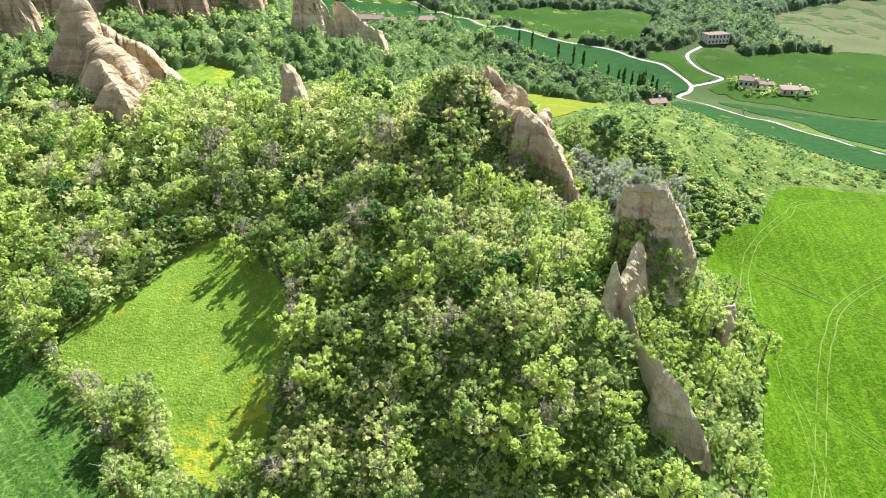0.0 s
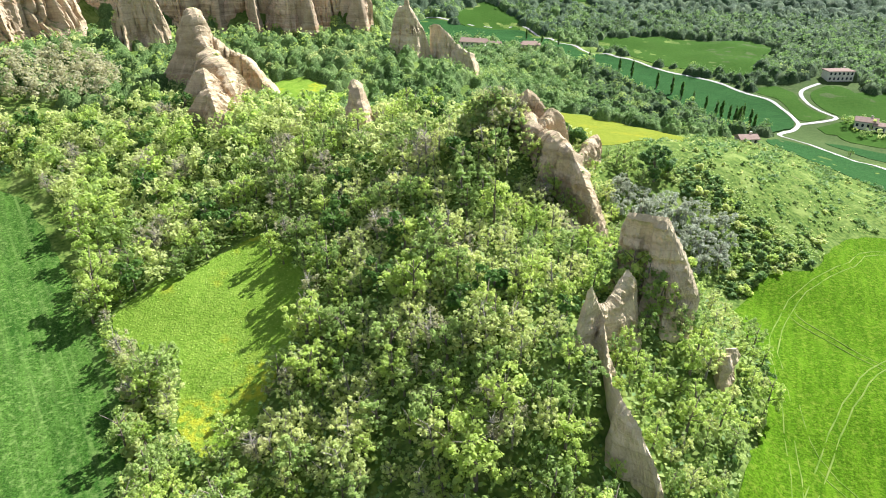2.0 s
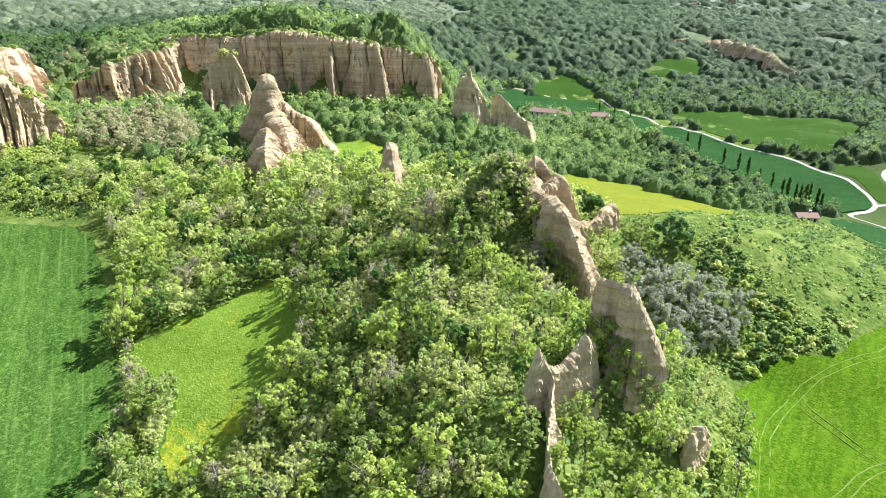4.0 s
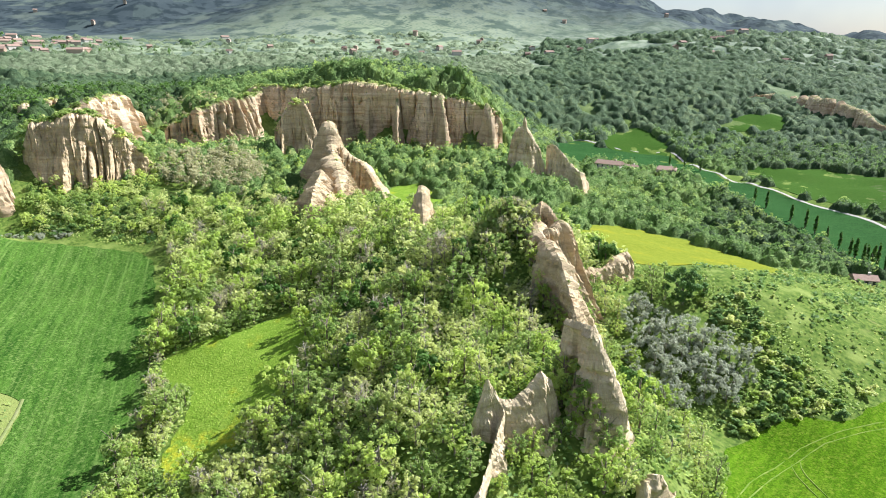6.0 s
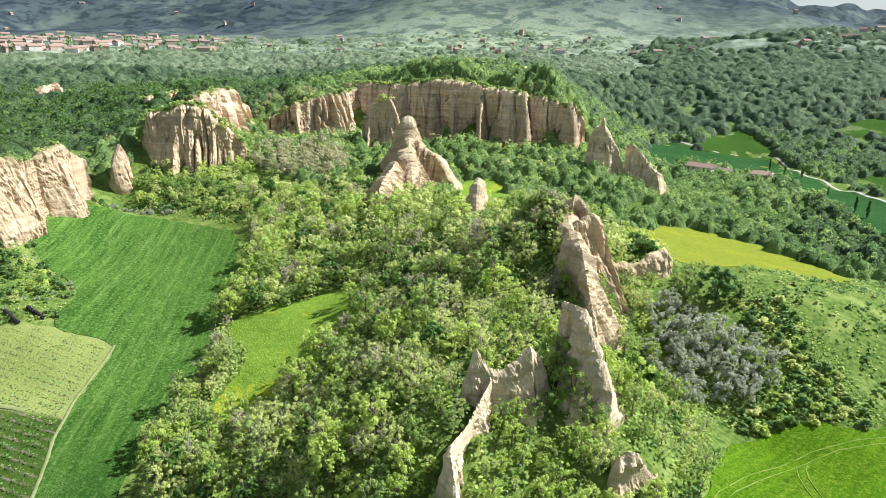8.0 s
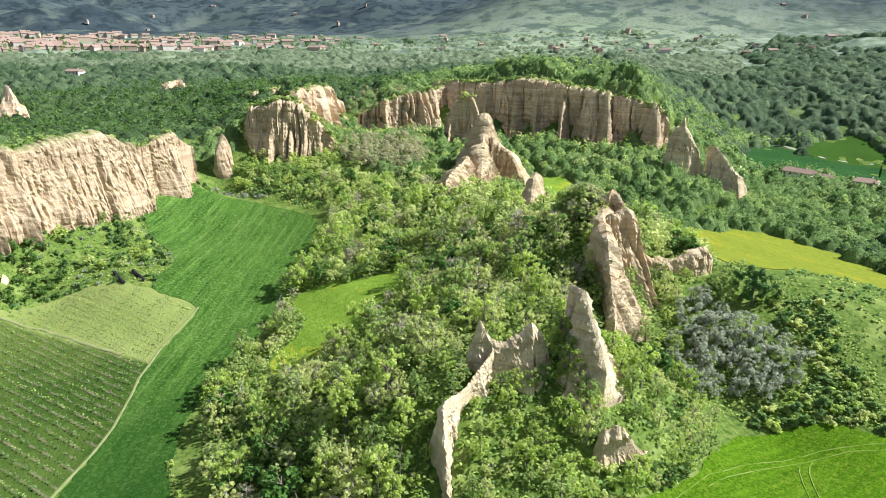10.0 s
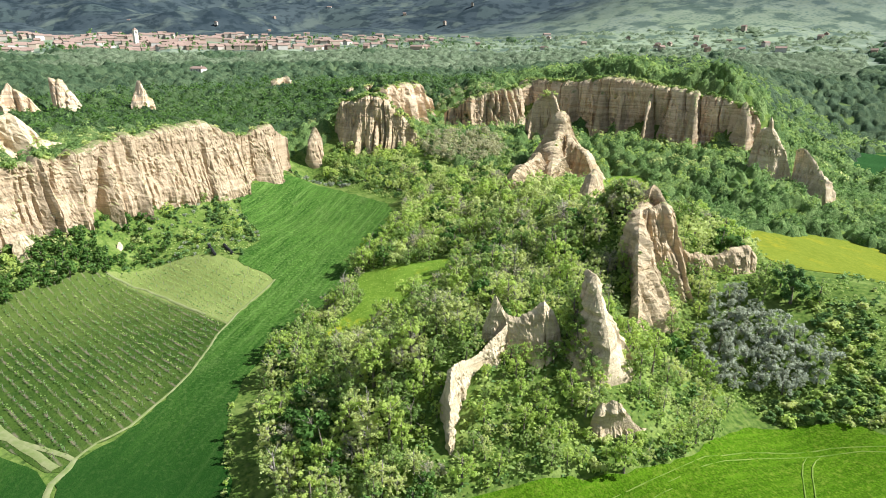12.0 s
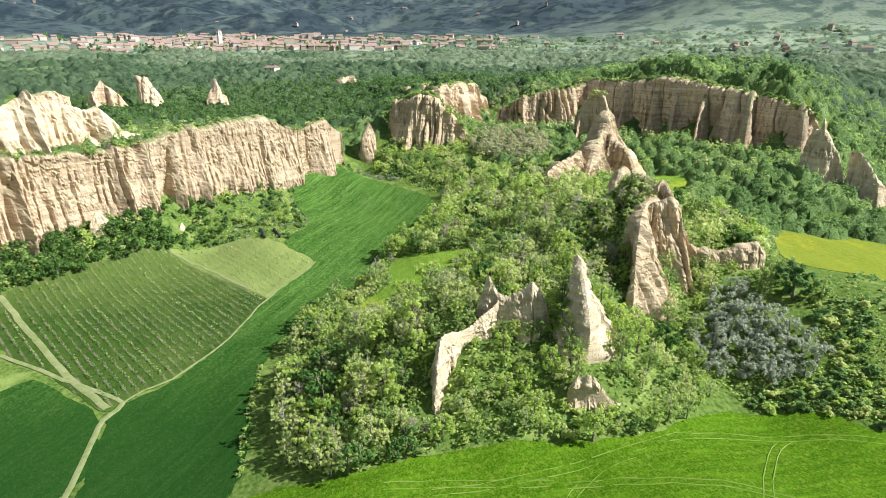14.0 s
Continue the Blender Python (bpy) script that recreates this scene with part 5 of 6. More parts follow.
for x, y in scatter(flora, HILL, 3.4, 8000):
    if open_ground(np.array([x]), np.array([y]))[0] and (flora.random() < (0.75 if y - 0.55 * x < 114 else 0.22)):
        k = (SHRUB_DARK, SHRUB_DARK, SHRUB_PALE)[int(flora.random() * 3)]
        if k.used < 290:
            k.plant(x, y, ground(x, y), flora.uniform(0.6, 1.6) if y - 0.55 * x < 114 else flora.uniform(0.35, 1.0), flora.uniform(0.6, 0.95), flora.uniform(0, 6.28))
SLOPE = [(-78, -80), (-92, -38), (-115, -3), (-126, 17), (-132, 45), (-116, 62), (-137, 79), (-165, 80), (-188, 85), (-204, 102), (-212, 128), (-222, 150), (-205, 175), (-160, 166), (-195, 150), (-214, 138),
         (-222, 120), (-205, 88), (-176, 50), (-156, 22), (-145, -20), (-128, -50), (-95, -90)]
for x, y in scatter(flora, SLOPE, 3.0, 14000):
    if not open_ground(np.array([x]), np.array([y]))[0] or math.hypot(x + 127, y - 58.5) < 9:
        continue
    shade = y < 40 and flora.random() < 0.85
    if shade:
        k = FOOT_OAK
        s = 0.85
    else:
        k = (SLOPE_BUSH, SLOPE_BUSH, SLOPE_OLIVE)[int(flora.random() * 3)]
        s = 1.35 if k is SLOPE_BUSH else 0.8
        if flora.random() < 0.12:
            continue
    if k.used < 298:
        k.plant(x, y, ground(x, y) - 0.15, s * flora.uniform(0.6, 1.2), flora.uniform(0.7, 1.0), flora.uniform(0, 6.28))

for x, y in scatter(flora, [(-92, -42), (-104, -14), (-122, 12), (-128, 20), (-138, 14), (-128, -14), (-112, -45), (-95, -75), (-80, -70)], 3.3, 3000):
    FOOT_OAK.plant(x, y, ground(x, y) - 0.3, flora.uniform(0.7, 1.2), flora.uniform(0.8, 1.05), x)

for i, (x, y, s) in enumerate(((-60, 79, 1.5), (-57, 75, 1.7), (-54.5, 71.5, 1.5), (-50, 66.5, 1.9), (-46, 61.5, 1.7), (-42, 57, 1.8), (-63, 83, 1.2))):
    SHRUB_PALE.plant(x, y, ground(x, y) - 0.2, s, 0.95, i, None, "pale hedge bush between meadow and wheat")
BUDDING.plant(-72, 92, ground(-72, 92) - 0.2, 0.7, 0.8, 0.4, 2, "bare pinkish bush at the meadow's corner")
# grey shrubs at the head of the wheat, and a hedge along the toe of the wood
for i in range(34):
    t, o = flora.random(), flora.normal(0, 2.2)
    x, y = -226 + 31 * t + 0.3 * o, 131 + 14 * t + o
    OLIVE.plant(x, y, ground(x, y) - 0.2, flora.uniform(0.35, 0.6), 0.7, i, None, "low grey shrub at the head of the wheat")
for i in range(30):
    t = i / 29
    x, y = 27 - 49 * t + flora.normal(0, 0.5), 23.5 + 13 * t ** 1.2 + flora.normal(0, 0.4)
    (SHRUB_DARK, SHRUB, SHRUB_PALE)[i % 3].plant(x, y, ground(x, y), flora.uniform(0.35, 0.8), 0.8, i, None, "low hedge bush between wheat and wood")

# shrubs on the cliff tops
for name, chance, much in (("rock_butte", 0.10, 0.6), ("cliff_wall", 0.42, 1.6), ("cliff_block", 0.4, 1.7), ("rock_pillar", 0.05, 0.5), ("rock_ledge", 0.16, 0.6), ("rock_pyramid", 0.08, 0.8), ("rock_fin", 0.3, 1.8)):
    for line in TOPS[name]:
        for x, y, z, th in line:
            if flora.random() < chance and (y > 150 or flora.random() < 0.2):
                k = (CAP_BUSH, CAP_BUSH, CAP_PALE)[int(flora.random() * 3)]
                if k.used < 290:
                    o = flora.uniform(-0.6, 0.6, 2) * th
                    k.plant(x + o[0], y + o[1], z - 0.5, much * flora.uniform(0.5, 1.3), flora.uniform(0.6, 0.9), flora.uniform(0, 6.28))
for i in range(40):
    a, r = i * 2.4, math.sqrt((i + 0.5) / 40)
    x, y = 3.2 + 8.0 * r * math.cos(a), 148.2 + 4.6 * r * math.sin(a) + 0.25 * r * math.cos(a)
    k, s = ((SHRUB_PALE, 2.2), (BUDDING, 1.1), (MIDTREE, 1.05), (CAP_BUSH, 2.2), (ASH, 1.15))[i % 5]
    k.plant(x, y, ground(x, y) + 2.8 - 2.4 * r, s, 0.95, i, None, "shrub crowning the sandstone butte")

# ---------------------------------------------------------------- woods and undergrowth that nobody could count


def low_crowns(seed, n, leaf, count=5, radius=2.9, low=0.3, high=7.2, lumps=9):
    return [crown_cloud(np.random.default_rng(seed + i), n, radius, low, high, leaf, lumps) for i in range(count)]


def grown(rng, shapes, x, y, z, size, tall):
    """Copies of the crowns at the places, as one array of leaves."""
    out = []
    a = rng.uniform(0, 6.283, len(x))
    which = rng.integers(0, len(shapes), len(x))
    for k, s in enumerate(shapes):
        m = which == k
        if not m.any():
            continue
        c, d = np.cos(a[m]) * size[m], np.sin(a[m]) * size[m]
        q = np.empty((m.sum(), *s.shape), np.float32)
        q[..., 0] = c[:, None, None] * s[..., 0] - d[:, None, None] * s[..., 1] + x[m][:, None, None]
        q[..., 1] = d[:, None, None] * s[..., 0] + c[:, None, None] * s[..., 1] + y[m][:, None, None]
        q[..., 2] = (size[m] * tall[m])[:, None, None] * s[..., 2] + z[m][:, None, None]
        out.append(q.reshape(-1, 4, 3))
    return np.concatenate(out)


def wood(name, leaves, material, label, category="woodland"):
    return tagged(new(name, quads(name, leaves, material)), label, category, kind="stuff")


if rest:
    for kind, mat, label in ((ASH, LEAF_PALE, "pale olive-green treetops on the ridge"), (BROAD, LEAF_BRIGHT, "bright green treetops on the ridge"), (MIDTREE, LEAF_MID, "green treetops on the ridge"),
                             (BUDDING, LEAF_GREY, "grey-brown treetops on the ridge")):
        r = np.array([q[:5] for q in rest if q[5] is kind])
        if len(r):
            wood("wood", grown(flora, low_crowns(300 + int(kind.used), 150, 0.44), r[:, 0], r[:, 1], r[:, 2], r[:, 3], r[:, 4]), mat, label)

# undergrowth on the ridge: single leaf sprays near the soil
ug = scatter(flora, RIDGE_WOOD, 0.5, 130000)
ug = ug[open_ground(ug[:, 0], ug[:, 1])]
h = heights(ug[:, 0], ug[:, 1])
pos = np.c_[ug, h + 3.2 * flora.random(len(ug)) ** 1.5]
tone = _wave(ug[:, 0], ug[:, 1], 9, 51) + flora.normal(0, 0.5, len(ug))
for m, mat, label in ((tone > 0.5, LEAF_BRIGHT, "fresh green undergrowth"), ((tone <= 0.5) & (tone > -0.6), LEAF_MID, "green brambly undergrowth"), (tone <= -0.6, LEAF_FAR, "deep green undergrowth in the shade")):
    wood("undergrowth", leaves_on(flora, pos[m], np.tile([0.0, 0.0, 1.0], (m.sum(), 1)), 0.5), mat, label, "undergrowth")

# brambles knitting the bushes together at the foot of the hill
bram = scatter(flora, [(46, 174), (60, 180), (76, 166), (90, 154), (80, 147), (66, 134.5), (56, 133), (48, 128), (40, 138), (52, 146), (64, 150), (67, 157), (57, 162)], 0.55, 16000)
bram = bram[open_ground(bram[:, 0], bram[:, 1])]
bz = heights(bram[:, 0], bram[:, 1]) + 1.3 * flora.random(len(bram)) ** 1.3
half = flora.random(len(bram)) < 0.5
for m, mat, label in ((half, LEAF_MID, "green brambles at the foot of the hill"), (~half, LEAF_BRIGHT, "fresh green weeds at the foot of the hill")):
    wood("undergrowth", leaves_on(flora, np.c_[bram, bz][m], np.tile([0.0, 0.0, 1.0], (m.sum(), 1)), 0.42), mat, label, "undergrowth")

# rough grass and low scrub on the hill, the slopes under the cliffs and round the block
for poly, gap, tries, high in ((HILL, 1.15, 26000, 0.5), (SLOPE, 1.1, 26000, 0.6), ([(-232, 150), (-214, 138), (-186, 148), (-150, 158), (-185, 180), (-205, 196), (-216, 194), (-238, 160)], 1.0, 12000, 0.9)):
    tufts = scatter(flora, poly, gap, tries)
    tufts = tufts[open_ground(tufts[:, 0], tufts[:, 1], -0.5)]
    clump = _wave(tufts[:, 0], tufts[:, 1], 14, 81) + 0.6 * _wave(tufts[:, 0], tufts[:, 1], 5, 82)
    tz = heights(tufts[:, 0], tufts[:, 1])
    if poly is HILL:
        tufts, tz, clump = tufts[clump > -0.35], tz[clump > -0.35], clump[clump > -0.35] - 0.05
    for m, mat, label, big in ((clump > 0.55, LEAF_FAR, "low green scrub on rough grass", 1.6), ((clump <= 0.55) & (clump > 0.0), LEAF_MID, "fresh tall grass and weeds", 0.9), (clump <= -0.15, LEAF_PALE, "pale tall grass tufts", 0.7)):
        r = tufts[m]
        if not len(r):
            continue
        wood("scrub", grown(flora, low_crowns(1200, 7, 0.42, 4, 0.75, 0.0, 0.9, 3), r[:, 0], r[:, 1], tz[m], flora.uniform(0.5, 1.2, len(r)) * big, np.full(len(r), high + 0.3)), mat, label, "scrub")
# grass tufts in the meadow
tufts = scatter(flora, FIELDS[4].tolist(), 0.9, 12000)
wood("meadow_grass", leaves_on(flora, np.c_[tufts, heights(tufts[:, 0], tufts[:, 1]) + 0.2], np.tile([0.0, 0.0, 1.0], (len(tufts), 1)), 0.2), LEAF_BRIGHT, "tufts of fresh meadow grass", "grass")
# trees at the foot of the cliffs and round the block
edge_wood = [p for p in scatter(flora, SLOPE, 3.3, 9000) if (p[1] < 0 or flora.random() < 0.2) and math.hypot(p[0] + 127, p[1] - 58.5) > 9]
edge_wood += list(scatter(flora, [(-232, 150), (-222, 140), (-200, 152), (-160, 163), (-186, 178), (-205, 200), (-228, 215), (-250, 195)], 3.8, 4000))
edge_wood += list(scatter(flora, [(166, 352), (172, 346), (200, 334), (206, 340), (204, 352), (186, 368), (170, 374)], 5.0, 300))
edge_wood = np.array(edge_wood)
edge_wood = edge_wood[open_ground(edge_wood[:, 0], edge_wood[:, 1], 0.3) | (edge_wood[:, 0] > 160)]
ez, en = heights(edge_wood[:, 0], edge_wood[:, 1]) - 0.2, len(edge_wood)
pick = flora.random(en)
for m, mat, label in ((pick < 0.6, LEAF_MID, "green trees below the cliff"), ((pick >= 0.6) & (pick < 0.8), LEAF_PALE, "pale green trees below the cliff"), (pick >= 0.8, LEAF_BRIGHT, "bright green trees below the cliff")):
    wood("wood", grown(flora, low_crowns(1300, 150, 0.5), edge_wood[m, 0], edge_wood[m, 1], ez[m], flora.uniform(0.55, 1.1, m.sum()), flora.uniform(0.65, 1.0, m.sum())), mat, label)

def canopy(name, X, Y, cx, cy, cr, ch, material, label, soft=False):
    """Treetops as one sheet of domes over the given trees."""
    tree = kdtree.KDTree(len(cx))
    for i, (a, b) in enumerate(zip(cx, cy)):
        tree.insert((a, b, 0.0), i)
    tree.balance()
    gap = 0.3 * np.hypot(X[0, 1] - X[0, 0], Y[0, 1] - Y[0, 0])
    flat = np.c_[X.ravel(), Y.ravel()] + flora.uniform(-gap, gap, (X.size, 2))
    near = np.array([(h[1], h[2]) for h in (tree.find((a, b, 0.0)) for a, b in flat)])
    k, d = near[:, 0].astype(int), near[:, 1]
    d = d + 0.4 * cr[k] * (flora.random(len(d)) - 0.5)
    q = 1 - (np.maximum(d, 0) / cr[k]) ** 2
    up = np.sqrt(np.maximum(q, 0)) * ch[k] * (0.72 + 0.42 * flora.random(len(q)))
    z = heights(flat[:, 0], flat[:, 1]) + np.where(q > 0, up, -1.2)
    ny, nx = X.shape
    idx = np.arange(nx * ny).reshape(ny, nx)
    f = np.stack([idx[:-1, :-1], idx[:-1, 1:], idx[1:, 1:], idx[1:, :-1]], -1).reshape(-1, 4)
    f = f[(q[f] > 0).any(1)]
    used, inv = np.unique(f, return_inverse=True)
    return tagged(new(name, mesh_from(name, np.c_[flat, z][used], inv.reshape(-1, 4).tolist(), material, soft)), label, "woodland", kind="stuff")


# brownish, hardly leafing trees in the glen behind the block
for poly, size in (([(-214, 205), (-200, 196), (-178, 200), (-160, 215), (-172, 238), (-200, 250), (-220, 235)], 1.3), ([(-318, 262), (-300, 274), (-282, 290), (-270, 300), (-292, 318), (-322, 296)], 0.8)):
    g = scatter(flora, poly, 4.4, 2500)
    g = g[open_ground(g[:, 0], g[:, 1], 0.5)]
    wood("wood", grown(flora, low_crowns(1700, 200, 0.42), g[:, 0], g[:, 1], heights(g[:, 0], g[:, 1]) - 0.2, size * flora.uniform(0.8, 1.2, len(g)), flora.uniform(0.75, 1.0, len(g))), LEAF_GREY, "brownish trees hardly in leaf below the cliffs")

# the middle distance
MIDDLE = [(-60, 217), (-20, 207), (15, 198), (40, 180), (60, 225), (100, 300), (130, 330), (100, 350), (150, 430), (330, 330), (420, 460), (380, 640), (150, 660), (-60, 660), (-300, 560), (-470, 380),
          (-520, 200), (-480, 0), (-380, -140), (-200, -150), (-160, -80), (-200, 20), (-222, 60), (-238, 105), (-246, 145), (-240, 190), (-215, 200), (-160, 202), (-125, 224)]
mw = scatter(flora, MIDDLE, 5.6, 60000)
rr = np.hypot(mw[:, 0] - 110, mw[:, 1] - 8)
keep = open_ground(mw[:, 0], mw[:, 1], 0.8)
grove = _wave(mw[:, 0], mw[:, 1], 75, 61) + 0.5 * _wave(mw[:, 0], mw[:, 1], 30, 62)
keep &= (np.hypot(mw[:, 0] - 181, mw[:, 1] - 430) > 17) & (grove > -1.35) & ~inside(HILL, mw[:, 0], mw[:, 1]) & ~((mw[:, 1] < 238) & (mw[:, 0] > 18) & (mw[:, 0] < 120))
mw, rr, grove = mw[keep], rr[keep], grove[keep]
mz = heights(mw[:, 0], mw[:, 1]) - 0.3
msize = flora.uniform(0.75, 1.45, len(mw)) * (1 + 0.2 * (rr > 420))
# low thickets in front of the far field, and on the floor of the amphitheatre
for low_poly, k in (([(-115, 395), (-90, 440), (-45, 462), (8, 450), (44, 412), (106, 347), (98, 322), (60, 350), (20, 385), (-20, 405), (-60, 395), (-95, 385)], 0.95), ([(-40, 560), (40, 590), (100, 470), (140, 430), (150, 400), (80, 440), (20, 520)], 0.8),
                    ([(-300, 270), (-262, 262), (-235, 270), (-235, 330), (-256, 312), (-262, 276), (-285, 300)], 0.6)):
    msize[inside(low_poly, mw[:, 0], mw[:, 1])] *= k
mtall = flora.uniform(0.75, 1.1, len(mw))
tint = _wave(mw[:, 0], mw[:, 1], 48, 63) + flora.normal(0, 0.55, len(mw))
MX, MY = np.meshgrid(np.r_[np.arange(-480, -262, 2.2), np.arange(-262, 130, 1.5), np.arange(130, 400, 2.4)], np.r_[np.arange(-140, 196, 2.4), np.arange(196, 430, 1.5), np.arange(430, 660, 2.2)])
# cloud shade over the western woods is put into darker leaf colours
cloud_dimmed = (mw[:, 0] < -262 - 0.35 * np.maximum(mw[:, 1] - 150, 0)) & (mw[:, 1] < 420)
shady = cloud_dimmed | ((mw[:, 0] > 30) & (mw[:, 1] > 300))
for m, material, label in ((~shady, CANOPY, "closed green treetops in the middle distance"), (shady, CANOPY_DARK, "dark closed woods round the valley, cloud shade painted in on the west")):
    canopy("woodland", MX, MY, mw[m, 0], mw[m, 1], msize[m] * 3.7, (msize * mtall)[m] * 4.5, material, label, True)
tint = np.where(cloud_dimmed, np.minimum(tint - 1.2, 0.9), tint)
east = (mw[:, 0] > -70) & (mw[:, 1] > 205)
plateau = (mw[:, 0] < -85) & (mw[:, 1] > 345) & ~cloud_dimmed
tint = np.where(plateau, tint + 0.7, tint)
tint = np.where(east, np.clip(tint - 0.75, -0.85, np.where(mw[:, 0] > 70, 0.1, 0.7)), tint)
shapes, leafy = low_crowns(700, 30, 0.6, 5, 3.3, 0.8, 6.8), low_crowns(720, 90, 0.45, 6, 3.3, 0.4, 7.0, 14)
close = (rr < 445) & ~cloud_dimmed & (mw[:, 0] > -250)
for m, mat, label in ((tint > 0.75, LEAF_BRIGHT, "bright green woodland in spring leaf"), ((tint <= 0.75) & (tint > -0.25), LEAF_MID, "green woodland round the cliffs"), ((tint <= -0.25) & ~cloud_dimmed & (tint > -0.9), LEAF_FAR, "deep green woodland"),
                      ((tint <= -0.9) & ~cloud_dimmed, LEAF_PALE, "pale budding woodland"), ((tint <= -0.25) & cloud_dimmed, LEAF_DARK, "woodland darkened for cloud shade")):
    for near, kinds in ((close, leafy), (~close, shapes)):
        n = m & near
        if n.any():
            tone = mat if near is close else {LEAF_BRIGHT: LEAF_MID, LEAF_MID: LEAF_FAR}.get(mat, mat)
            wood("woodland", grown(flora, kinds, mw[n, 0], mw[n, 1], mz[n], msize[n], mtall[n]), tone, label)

# the far slopes
n_near, n_far = 24000, 10000
fb = flora.uniform(-42, 112, n_near + n_far)
fr = np.r_[np.sqrt(flora.uniform(585 ** 2, 1000 ** 2, n_near)), np.sqrt(flora.uniform(840 ** 2, 1480 ** 2, n_far))]
fx, fy = HUB[0] - fr * np.sin(np.radians(fb)), HUB[1] + fr * np.cos(np.radians(fb))
olive = (fr > 800) & (fb > 24) & (_wave(fx, fy, 160, 75) > -0.7)
woody = _wave(fx, fy, 260, 71) + 0.5 * _wave(fx, fy, 110, 72) + np.where((fr < 840) | ((fb > 60) & (fr < 985)), 0.9, np.where(fb > 66, -3.0, np.where(fb < 22, 0.9, -0.6)))
m = ((woody > -0.3) | (olive & (fb < 66))) & open_ground(fx, fy)
fx, fy, fr, woody, olive = fx[m], fy[m], fr[m], woody[m], olive[m]
fs = flora.uniform(0.75, 1.5, len(fx))
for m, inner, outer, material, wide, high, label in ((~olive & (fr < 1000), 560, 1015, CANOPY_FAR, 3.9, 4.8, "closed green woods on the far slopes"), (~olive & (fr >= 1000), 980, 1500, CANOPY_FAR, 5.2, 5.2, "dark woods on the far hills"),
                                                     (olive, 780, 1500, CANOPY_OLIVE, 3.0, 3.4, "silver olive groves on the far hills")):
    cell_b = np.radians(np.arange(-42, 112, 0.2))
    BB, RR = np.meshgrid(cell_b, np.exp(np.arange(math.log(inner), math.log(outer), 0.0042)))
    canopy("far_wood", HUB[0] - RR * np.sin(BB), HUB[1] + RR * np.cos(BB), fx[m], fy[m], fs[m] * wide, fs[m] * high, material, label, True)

# ---------------------------------------------------------------- vines, bales, houses


def boxes(items):
    """Boxes as (centre, half sizes, turn about z), joined."""
    V, F = [], []
    for (x, y, z), (a, b, c), t in items:
        o = len(V)
        co, si = math.cos(t), math.sin(t)
        for sx, sy, sz in ((-1, -1, -1), (1, -1, -1), (1, 1, -1), (-1, 1, -1), (-1, -1, 1), (1, -1, 1), (1, 1, 1), (-1, 1, 1)):
            V.append((x + co * a * sx - si * b * sy, y + si * a * sx + co * b * sy, z + c * sz))
        F += [tuple(o + i for i in q) for q in ((0, 3, 2, 1), (4, 5, 6, 7), (0, 1, 5, 4), (1, 2, 6, 5), (2, 3, 7, 6), (3, 0, 4, 7))]
    return V, F


def part(name, verts, faces, material, parent=None, label=""):
    ob = new(name, mesh_from(name, verts, faces, material))
    ob.parent = parent
    return tagged(ob, label) if label else ob


VINES = [(-15, -5.5), (-21, 2), (-26.5, 12), (-46, 30), (-72, 47), (-96, 70), (-114, 60), (-129.5, 44), (-124, 17), (-113, -3), (-91, -35), (-60, -32), (-38, -18)]
row_way, vine_rng = radians(20), np.random.default_rng(77)
ux, uy = math.cos(row_way), math.sin(row_way)
for k in range(-24, 44):
    off = k * 2.6
    ts = np.arange(-150, 60, 0.45)
    x, y = -70 + ux * ts - uy * off + 20, 10 + uy * ts + ux * off
    ok = inside(VINES, x, y) & (line_gap([(-125.6, 16.9), (-106, 30), (-88, 38), (-80, 42)], x, y) > 1.3) & (line_gap([(-92, -37), (-62, -25), (-35, -14), (-15, -3.5)], x, y) > 1.6)
    x, y = x[ok], y[ok]
    if len(x) < 12:
        continue
    z = heights(x, y)
    near = np.hypot(x - 148, y - 15) < 260
    thin = vine_rng.random(len(x)) < 0.8
    pos = np.c_[x, y, z + vine_rng.uniform(0.35, 1.15, len(x))][thin]
    pos[:, :2] += vine_rng.normal(0, 0.16, (len(pos), 2))
    row = tagged(new("vine_row", quads("vine_row", leaves_on(vine_rng, pos, np.tile([0.2, -0.2, 0.8], (len(pos), 1)), 0.33), LEAF_FAR if k % 3 else LEAF_MID)), "row of young green vines on posts", "vine row", "rows of the vineyard", "stuff")
    at = np.arange(0, len(x), 16)
    v, f = boxes([((x[i], y[i], z[i] + 0.75), (0.035, 0.035, 0.8), 0) for i in at])
    tagged(part("posts", v, f, TWIG, row, "grey wooden vine posts"), kind="stuff")


def bale_mesh():
    V, F = [], []
    n, prof = 14, ((-0.62, 0.42), (-0.6, 0.58), (-0.5, 0.65), (0.0, 0.67), (0.5, 0.65), (0.6, 0.58), (0.62, 0.42))
    for yy, r in prof:
        for i in range(n):
            a = i * 2 * math.pi / n
            V.append((yy, r * math.cos(a), 0.64 + r * math.sin(a)))
    for j in range(len(prof) - 1):
        for i in range(n):
            F.append((j * n + i, j * n + (i + 1) % n, (j + 1) * n + (i + 1) % n, (j + 1) * n + i))
    F += [tuple(range(n))[::-1], tuple(range((len(prof) - 1) * n, len(prof) * n))]
    return mesh_from("silage_bale", V, F, WRAP_BLACK, True)


